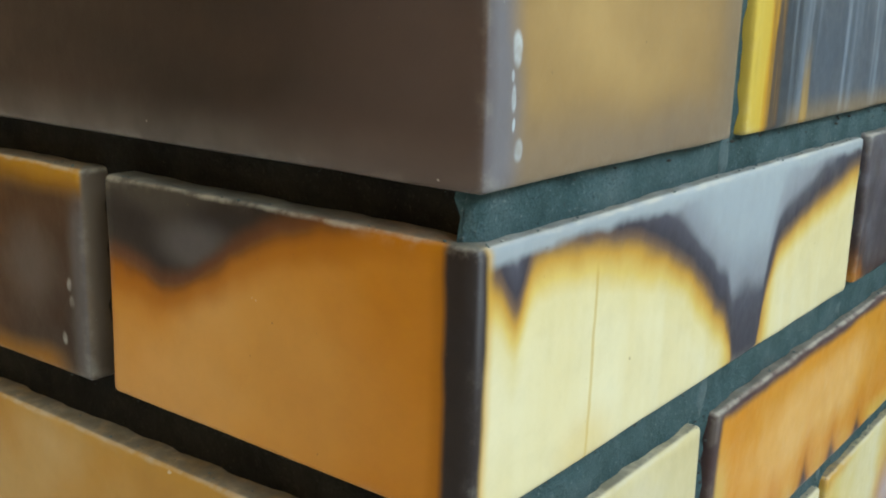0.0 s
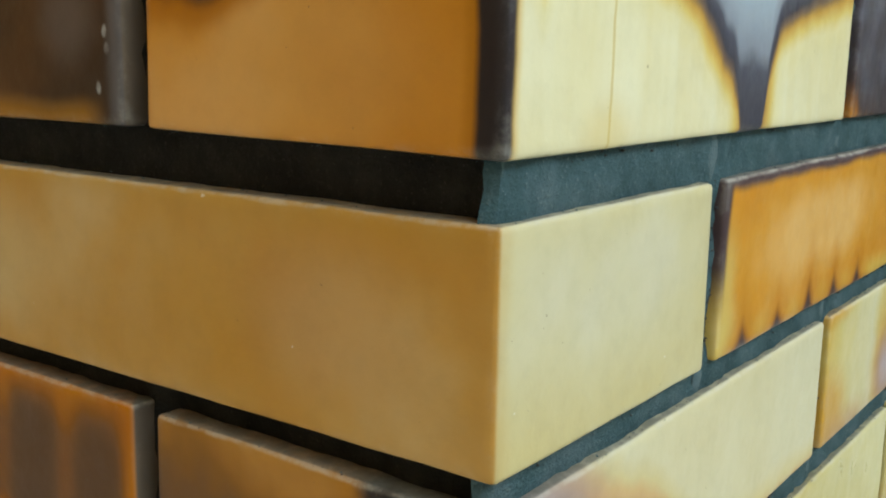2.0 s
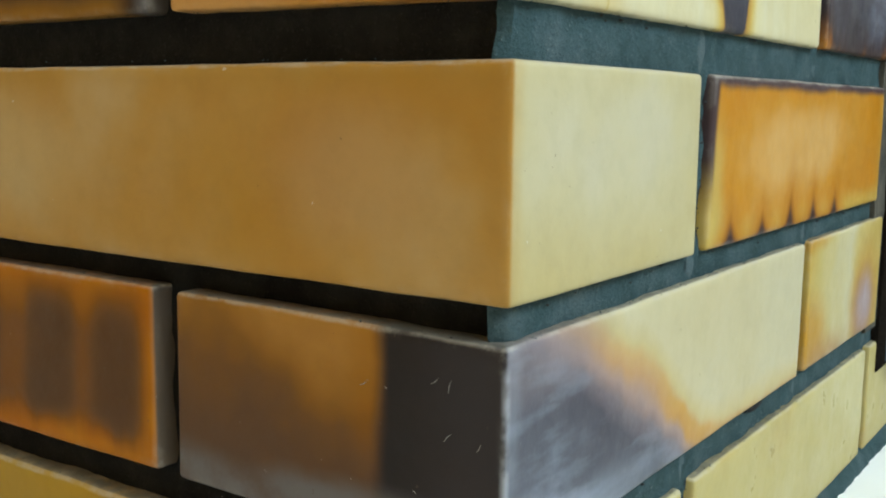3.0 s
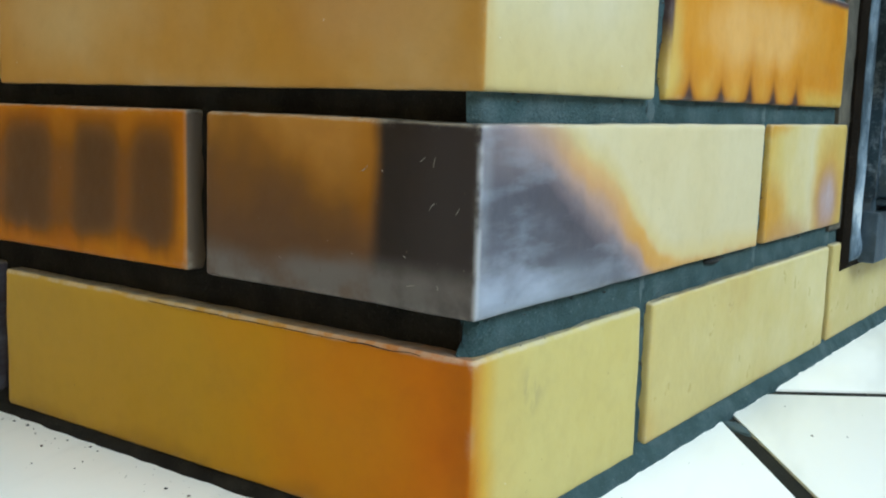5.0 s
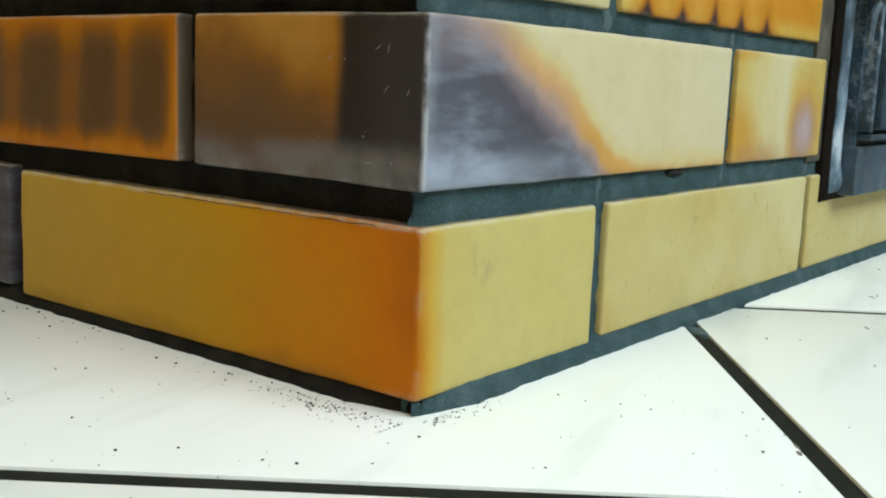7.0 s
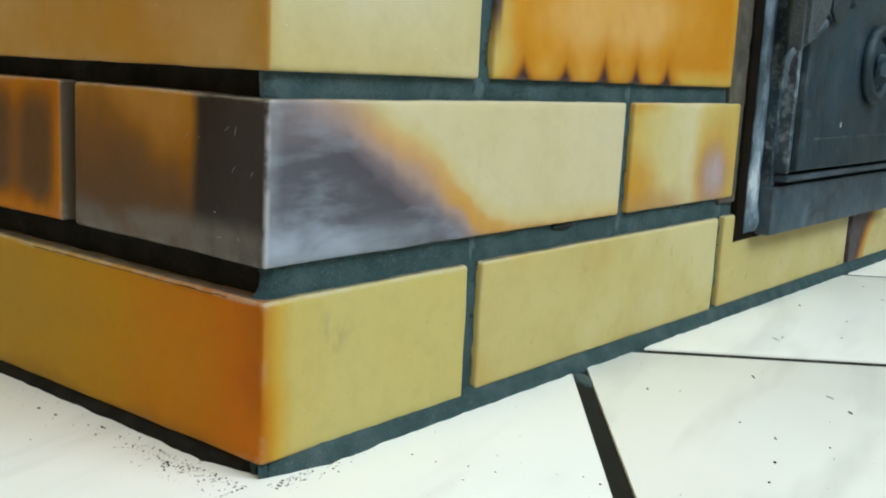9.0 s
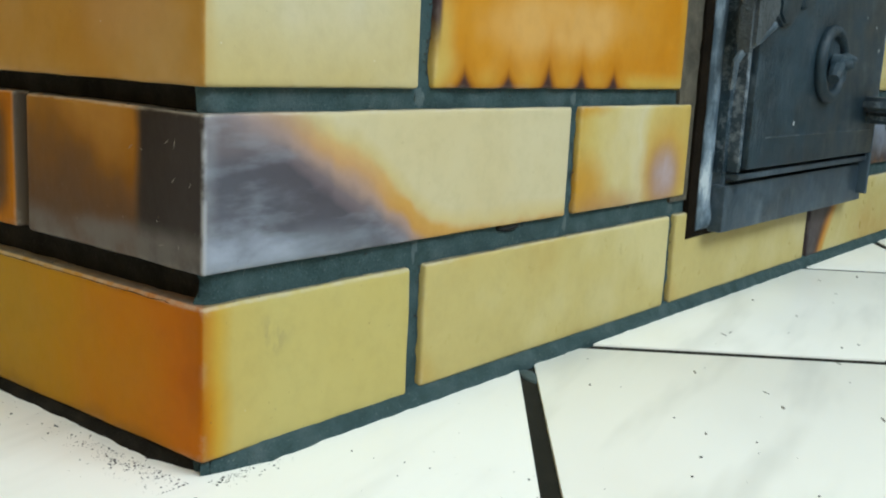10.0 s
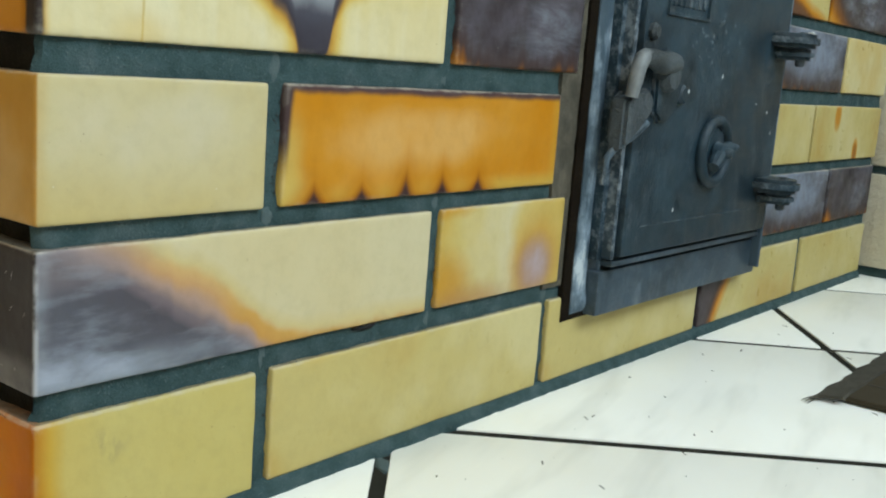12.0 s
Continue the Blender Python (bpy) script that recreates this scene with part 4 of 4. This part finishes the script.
# ---- cast iron stove door ----
door = empty("stove_door", "closed black cast iron stove door with worn grey frame", "stove door", (0.56, 0, 0.05))
OX, OZ = 0.56, 0.05


def door_part(name, bm, material, parent=door, label="", smooth=35):
    bmesh.ops.translate(bm, verts=bm.verts, vec=(-OX, 0, -OZ))
    return part(name, bm, material, parent, label, smooth)


def swept_frame(x0, x1, z0, z1, profile):
    bm = bmesh.new()
    loops = []
    for inset, y in profile:
        loops.append([bm.verts.new((x, y, z)) for x, z in ((x0 + inset, z0 + inset), (x1 - inset, z0 + inset), (x1 - inset, z1 - inset), (x0 + inset, z1 - inset))])
    for a, b in zip(loops, loops[1:] + loops[:1]):
        for k in range(4):
            bm.faces.new((a[k], a[(k + 1) % 4], b[(k + 1) % 4], b[k]))
    bmesh.ops.subdivide_edges(bm, edges=[e for e in bm.edges if e.calc_length() > 0.1], cuts=24)
    for v in bm.verts:
        v.co += 0.0005 * Vector((noise.noise((v.co.x * 50, v.co.z * 50, 1.0)), noise.noise((v.co.x * 60, v.co.z * 60, 5.0)), noise.noise((v.co.z * 50, v.co.x * 50, 9.0))))
    return bm


FRAME = (0.404, 0.745, 0.0495, 0.348)
door_part("door_frame", swept_frame(*FRAME, [(0.0045, 0.006), (0.0045, -0.0030), (0.009, -0.0040), (0.0125, -0.0045), (0.017, -0.0042), (0.022, -0.0040), (0.026, -0.0042), (0.0285, -0.0086), (0.035, -0.0090), (0.038, -0.0070), (0.054, -0.0065), (0.054, 0.006)]), IRON_FRAME, label="worn grey cast iron frame")
# bead in paler iron: wear together with a painted highlight
door_part("frame_bead", swept_frame(*FRAME, [(0.0052, -0.002), (0.0058, -0.0046), (0.0085, -0.0064), (0.0120, -0.0070), (0.0160, -0.0067), (0.0210, -0.0056), (0.0248, -0.0046), (0.0253, -0.002)]), IRON_WORN_LIT, label="rounded bead rubbed pale, its highlight painted in")
door_part("frame_lip", swept_frame(*FRAME, [(0.0290, -0.006), (0.0295, -0.0102), (0.0310, -0.0112), (0.0330, -0.0104), (0.0336, -0.006)]), FLAKED, label="inner lip with flaked pale paint")
# outer edge: rust brown with the shade of the frame's side painted in
door_part("frame_edge", swept_frame(*FRAME, [(0, 0.006), (0, -0.0006), (0.0025, -0.0028), (0.0050, -0.0040), (0.0050, 0.006)]), SHADED_RUST, label="rust-brown outer edge darkened for shade")
fillet = boxed(0.3795, 0.4036, 0.0014, 0.007, 0.076, 0.3465)
bmesh.ops.subdivide_edges(fillet, edges=[e for e in fillet.edges if e.calc_length() > 0.1], cuts=40)
for v in fillet.verts:
    v.co += 0.0008 * Vector((noise.noise((1.0, v.co.z * 130, 1.0)), noise.noise((2.0, v.co.z * 130, 5.0)), 0.0))
part("mortar_fillet", fillet, TAN_MORTAR, stove, "brown-grey mortar fillet beside the door frame", smooth=60)
leaf = door_part("door_leaf", boxed(0.4265, 0.7145, -0.012, 0.004, 0.094, 0.306), IRON, label="black cast iron door leaf")
door_part("raised_panel", boxed(0.4385, 0.7095, -0.0245, -0.010, 0.0965, 0.303, bevel=0.0022), IRON, leaf)
door_part("lower_bar", boxed(0.4275, 0.7240, -0.0150, -0.004, 0.0528, 0.0855, bevel=0.0020), IRON_BAR, leaf)
door_part("leaf_rim", boxed(0.4328, 0.4370, -0.0205, -0.006, 0.0945, 0.3045, bevel=0.0010, segments=1), IRON_BAR, leaf)
door_part("panel_rim", boxed(0.4345, 0.7130, -0.0205, -0.010, 0.0892, 0.0935, bevel=0.0012), IRON_BAR, leaf)
door_part("leaf_edge", boxed(0.7098, 0.7128, -0.0238, -0.008, 0.0600, 0.3040, bevel=0.0008, segments=1), FLAKED, leaf, "leaf edge with flaked pale paint")

door_part("moulding", boxed(0.462, 0.700, -0.0249, -0.023, 0.1165, 0.1185, bevel=0.0008, segments=1), IRON, leaf)

# draught rosette with its screw and wing nut
RX, RZ, RY = 0.572, 0.170, -0.0232
rosette = door_part("vent_rosette", lathe(bmesh.new(), [(0.002, 0.024), (-0.003, 0.024), (-0.004, 0.022), (-0.004, 0.0)][:3] + [(-0.004, 0.001)], (RX, RY, RZ)), IRON)
door_part("rosette_ring", torus(bmesh.new(), (RX, RY - 0.004, RZ), 0.0245, 0.0048), IRON, rosette)
door_part("screw", lathe(bmesh.new(), [(0.0, 0.0045), (-0.015, 0.0042), (-0.0175, 0.0026)], (RX, RY - 0.003, RZ), steps=14), IRON, rosette)
nut = bmesh.new()
lathe(nut, [(-0.006, 0.0085), (-0.013, 0.0075), (-0.014, 0.006)], (RX, RY, RZ), steps=16)
tube(nut, [(RX - 0.016, RY - 0.012, RZ - 0.011), (RX - 0.009, RY - 0.011, RZ - 0.006), (RX, RY - 0.010, RZ), (RX + 0.010, RY - 0.012, RZ + 0.004), (RX + 0.018, RY - 0.015, RZ + 0.004)], [0.0045, 0.006, 0.006, 0.0055, 0.003], 10)
door_part("wing_nut", nut, IRON, rosette)

# hinges: a thick tongue over a shorter one, on a pin
for hx, hz in ((-0.007, 0.2665), (-0.008, 0.1405)):
    hinge = door_part("hinge", outline(bmesh.new(), [(0.676 + hx, -0.022), (0.681 + hx, -0.046), (0.690 + hx, -0.055), (0.702 + hx, -0.058), (0.713 + hx, -0.054), (0.720 + hx, -0.044), (0.724 + hx, -0.020)], "z", hz - 0.0075, hz + 0.0045, 0.0034), IRON)
    door_part("hinge_eye", outline(bmesh.new(), [(0.688 + hx, -0.018), (0.690 + hx, -0.042), (0.697 + hx, -0.051), (0.706 + hx, -0.053), (0.714 + hx, -0.047), (0.717 + hx, -0.036), (0.720 + hx, -0.016)], "z", hz - 0.0180, hz - 0.0082, 0.0030), IRON, hinge)
    door_part("hinge_pin", lathe(bmesh.new(), [(-0.0235, 0.003), (-0.022, 0.0042), (0.0050, 0.0042), (0.0062, 0.003)], (0.703 + hx, -0.042, hz), "z", 14), IRON_ROUGH, hinge)
flake = bmesh.new()
bmesh.ops.create_icosphere(flake, subdivisions=2, radius=1.0)
for v in flake.verts:
    v.co = Vector((0.704, -0.046, 0.2722)) + Vector((0.0040 * v.co.x, 0.0036 * v.co.y, 0.0018 * v.co.z)) * (1 + 0.5 * noise.noise(v.co * 1.7))
door_part("paint_flake", flake, CHALK, leaf, "white flake lying on the hinge")

# latch lever and the catch that it drops into
latch = door_part("latch_plate", outline(bmesh.new(), [(0.458, 0.200), (0.468, 0.193), (0.482, 0.194), (0.492, 0.203), (0.499, 0.220), (0.497, 0.238), (0.470, 0.246), (0.456, 0.236)], "y", -0.029, -0.022, 0.002), IRON)
lever = door_part("latch_lever", tube(bmesh.new(), [(0.4145, -0.032, 0.2105), (0.4155, -0.033, 0.220), (0.4172, -0.034, 0.231), (0.4205, -0.034, 0.2365), (0.4265, -0.034, 0.2390)], [0.0044, 0.0050, 0.0054, 0.0058, 0.0052]), STEEL, latch, "bare worn steel lever")
door_part("lever_arm", tube(bmesh.new(), [(0.4230, -0.034, 0.2375), (0.434, -0.034, 0.2375), (0.450, -0.033, 0.2350), (0.466, -0.031, 0.2350), (0.478, -0.029, 0.2352)], [0.0056, 0.0066, 0.0080, 0.0086, 0.0078], 12), IRON_ROUGH, latch)
door_part("lever_boss", lathe(bmesh.new(), [(0.0, 0.012), (-0.006, 0.0115), (-0.010, 0.009), (-0.0105, 0.004)], (0.470, -0.026, 0.226), steps=22), IRON_ROUGH, latch)
door_part("bolt_head", lathe(bmesh.new(), [(0.0, 0.0075), (-0.004, 0.0075), (-0.006, 0.005)], (0.502, -0.0235, 0.2134), steps=18), IRON, latch)
catch = door_part("catch", outline(bmesh.new(), [(0.411, 0.1740), (0.416, 0.1785), (0.4262, 0.1850), (0.4400, 0.1910), (0.4490, 0.1985), (0.4520, 0.2070), (0.4480, 0.2140), (0.4400, 0.2170), (0.4310, 0.2158), (0.4245, 0.2110), (0.4180, 0.2100), (0.411, 0.2090)], "y", -0.0315, -0.0175, 0.0028), IRON_ROUGH, label="rough pitted iron catch")
door_part("rib", tube(bmesh.new(), [(0.4085, -0.0205, 0.150), (0.4085, -0.0215, 0.168), (0.4140, -0.0240, 0.1755), (0.4280, -0.0280, 0.1835), (0.4440, -0.0300, 0.1930)], [0.0022, 0.0026, 0.0028, 0.0030, 0.0030], 8), IRON_FRAME, catch)

door_part("bolt_head", lathe(bmesh.new(), [(0.0, 0.0062), (-0.004, 0.0060), (-0.0060, 0.0040)], (0.449, -0.0235, 0.2560), steps=8), IRON_ROUGH, leaf)
blister = bmesh.new()
blister_rng = random.Random(11)
for _ in range(90):
    bx, bz = 0.556 + blister_rng.gauss(0, 0.022), 0.258 + blister_rng.gauss(0, 0.012)
    r = 0.0006 + 0.0018 * blister_rng.random() ** 2
    for v in bmesh.ops.create_icosphere(blister, subdivisions=1, radius=1.0)["verts"]:
        v.co = Vector((bx + r * 1.3 * v.co.x, -0.0245 + 0.00035 * v.co.y, bz + r * v.co.z))
tagged(door_part("blistered_paint", blister, IRON, leaf, "blistered patch of blacking"), kind="stuff")

# small chips in the blacking of the door
for x, z, size in ((0.5773, 0.2293, 0.0017), (0.5185, 0.2163, 0.0019), (0.6807, 0.2021, 0.0016), (0.5145, 0.1263, 0.0018), (0.6940, 0.1837, 0.0012), (0.6538, 0.2086, 0.0011)):
    bm = bmesh.new()
    bmesh.ops.create_icosphere(bm, subdivisions=2, radius=1.0)
    for v in bm.verts:
        ragged = 1 + 0.5 * noise.noise((v.co.x * 2 + x * 80, 1.0, v.co.z * 2 + z * 80))
        v.co = Vector((x + 0.6 * size * v.co.x * ragged, -0.0245 + 0.0003 * v.co.y, z + size * v.co.z * ragged))
    door_part("chip", bm, CHALK, leaf)

# maker's plate: plain raised rim and bars
plate = door_part("name_plate", swept_frame(0.468, 0.538, 0.2685, 0.2965, [(0, -0.0235), (0.0005, -0.0262), (0.0025, -0.0262), (0.003, -0.0235)]), IRON)
for k in range(7):
    door_part("raised_bar", boxed(0.476 + 0.0082 * k, 0.4815 + 0.0082 * k, -0.0258, -0.0235, 0.276, 0.289, bevel=0.0008, segments=1), IRON, plate)

# ---- rug in front of the stove door ----
rug = empty("rug", "dark brown woven rug with frayed grey edge on the tiles", "rug", (0.541, -0.14, 0.0))
base = bmesh.new()
box(base, 0.012, 0.55, -0.52, -0.020, 0.0005, 0.006, bevel=0.002)
part("weave", base, RUG, rug, smooth=40)
for k in range(9):
    part("stripe", boxed(0.055 + 0.058 * k, 0.0565 + 0.058 * k, -0.515, -0.024, 0.0052, 0.0070, bevel=0.0005, segments=1), RUG_EDGE, rug)
edge = bmesh.new()
for k in range(110):
    s = k * 0.005
    ripple = 0.003 * noise.noise((s * 40, 2.0, 0.0))
    tube(edge, [(s, 0.0 + ripple, 0.0012), (s + 0.004, -0.008, 0.0045 + ripple), (s + 0.003, -0.022, 0.0068)], [0.0012, 0.0024, 0.0022], 5)
part("edge_binding", edge, RUG_EDGE, rug, "frayed grey binding", smooth=60)
fringe = bmesh.new()
for k in range(3):
    tube(fringe, [(0.006, -0.004 - 0.001 * k, 0.003), (-0.004, 0.001 - 0.002 * k, 0.0025), (-0.010 - 0.002 * (k % 3), 0.004 - 0.003 * k, 0.0012)], [0.0008, 0.0006, 0.0003], 5)
part("fringe", fringe, RUG_EDGE, rug)

# ---- small dirt on the floor and in the joints ----
rng = random.Random(7)


def crumbs(name, label, count, spot, sizes, material, category):
    bm = bmesh.new()
    for _ in range(count):
        x, y, z = spot()
        r = sizes[0] + (sizes[1] - sizes[0]) * rng.random() ** 3
        made = bmesh.ops.create_icosphere(bm, subdivisions=1, radius=r)["verts"]
        for v in made:
            v.co = Vector((v.co.x * (0.7 + 0.6 * rng.random()), v.co.y * (0.7 + 0.6 * rng.random()), v.co.z * 0.6)) + Vector((x, y, z + 0.4 * r))
    ob = part(name, bm, material)
    return tagged(ob, label, category, kind="stuff")


def near_corner():
    while True:
        x, y = rng.uniform(-0.16, 0.10), rng.uniform(-0.14, 0.22)
        if x < -0.002 or y < -0.002:
            return x, y, 0.0


def at_foot():
    s = rng.gauss(0.0, 0.022)
    return (-0.006 - abs(rng.gauss(0, 0.007)), max(0.0, s + 0.03), 0.0) if rng.random() < 0.75 else (abs(s), -0.004 - abs(rng.gauss(0, 0.004)), 0.0)


def along_side():
    return -0.004 - abs(rng.gauss(0, 0.010)), rng.uniform(0.02, 0.30), 0.0


def in_front():
    return rng.uniform(0.02, 0.45), rng.uniform(-0.22, -0.012), 0.0


crumbs("side_grit", "dark crumbs along the side of the stove", 60, along_side, (0.0002, 0.0008), GRIT, "grit")
crumbs("front_grit", "sparse grit on the white tiles", 34, in_front, (0.0002, 0.0008), GRIT, "grit")
pits = bmesh.new()
for _ in range(46):
    px, py = rng.uniform(0.06, 0.78), rng.uniform(-0.24, -0.02)
    turn, long_, wide = radians(37.5) + rng.gauss(0, 0.35), rng.uniform(0.0012, 0.0042), rng.uniform(0.0004, 0.0009)
    for v in bmesh.ops.create_icosphere(pits, subdivisions=2, radius=1.0)["verts"]:
        a, b = long_ * v.co.x * (1 + 0.4 * noise.noise((v.co.x * 3 + px * 90, py * 90, 0.0))), wide * v.co.y * (1 + 0.5 * noise.noise((v.co.x * 4, px * 70, 1.0)))
        v.co = Vector((px + a * math.cos(turn) - b * math.sin(turn), py + a * math.sin(turn) + b * math.cos(turn), 0.00025 * v.co.z))
tagged(part("tile_pits", pits, PIT), "small dark pits in the glaze of the tiles", "pits", kind="stuff")
crumbs("floor_grit", "scattered black grit on the white tiles", 170, near_corner, (0.00015, 0.0007), GRIT, "grit")
crumbs("foot_grit", "dark crumbs gathered at the foot of the stove", 420, at_foot, (0.00012, 0.0005), GRIT, "grit")


def on_arris():
    course = rng.choice((1, 2, 3, 4))
    z = LEVELS[course - 1] + HEIGHT if rng.random() < 0.6 else LEVELS[course] - 0.0004
    if rng.random() < 0.6:
        return rng.uniform(0.003, 0.38), rng.uniform(0.0002, 0.003), z
    return rng.uniform(0.0002, 0.004), rng.uniform(0.003, 0.3), z


def in_joints():
    if rng.random() < 0.5:
        course, x = rng.choice(((0, 0.1250), (0, 0.3845), (1, 0.2548), (2, 0.1242), (3, 0.2552), (1, 0.2548), (2, 0.1242)))
        return x + rng.choice((-1, 1)) * rng.uniform(0.0015, 0.0048), RECESS_Y + rng.uniform(-0.0006, 0.0002), LEVELS[course] + rng.uniform(0.002, HEIGHT)
    course = rng.choice((1, 2, 3, 4))
    return rng.uniform(0.006, 0.39), RECESS_Y + rng.uniform(-0.0008, 0.0002), LEVELS[course] - abs(rng.gauss(0, 0.0018)) - 0.0004


crumbs("joint_pits", "black pits and crumbs in the mortar joints", 620, in_joints, (0.0002, 0.0008), GRIT, "mortar crumbs")
crumbs("joint_crumbs", "grey mortar crumbs clinging to the brick edges", 700, on_arris, (0.00015, 0.00045), ASH, "mortar crumbs")
crumbs("dark_crumbs", "black mortar crumbs clinging to the brick edges", 160, on_arris, (0.00012, 0.0004), GRIT, "mortar crumbs")

# ---- floor tiles, last ----
ANGLE = radians(37.5)
LINE_A, LINE_B = Vector((math.cos(ANGLE), math.sin(ANGLE))), Vector((math.sin(ANGLE), -math.cos(ANGLE)))
S_LINES = [-0.0625 + 0.2815 * k for k in range(-9, 13)]
R_LINES = [0.1345 + 0.3735 * k for k in range(-8, 11)]
for i, (s0, s1) in enumerate(zip(S_LINES, S_LINES[1:])):
    for j, (r0, r1) in enumerate(zip(R_LINES, R_LINES[1:])):
        a, b = s1 - s0 - 0.0100, r1 - r0 - 0.0085
        middle = LINE_A * ((s0 + s1) / 2) + LINE_B * ((r0 + r1) / 2)
        if not (X0 - 0.3 < middle.x < X1 + 0.3 and Y0 - 0.3 < middle.y < Y1 + 0.3):
            continue
        bm = boxed(-a / 2, a / 2, -b / 2, b / 2, -0.009, 0.0, bevel=0.0012)
        lie = Matrix.Translation((middle.x, middle.y, 0)) @ Matrix.Rotation(ANGLE, 4, "Z")
        for edge_at, away in (((X0, 0, 0), (-1, 0, 0)), ((X1, 0, 0), (1, 0, 0)), ((0, Y0, 0), (0, -1, 0)), ((0, Y1, 0), (0, 1, 0))):
            place, normal = lie.inverted() @ Vector(edge_at), lie.inverted().to_3x3() @ Vector(away)
            bmesh.ops.bisect_plane(bm, geom=bm.verts[:] + bm.edges[:] + bm.faces[:], plane_co=place, plane_no=normal, clear_outer=True)
        if not bm.faces:
            bm.free()
            continue
        tile = part("tile", bm, TILE, floor, smooth=40)
        tile.location = (middle.x, middle.y, 0)
        tile.rotation_euler = (0, 0, ANGLE)
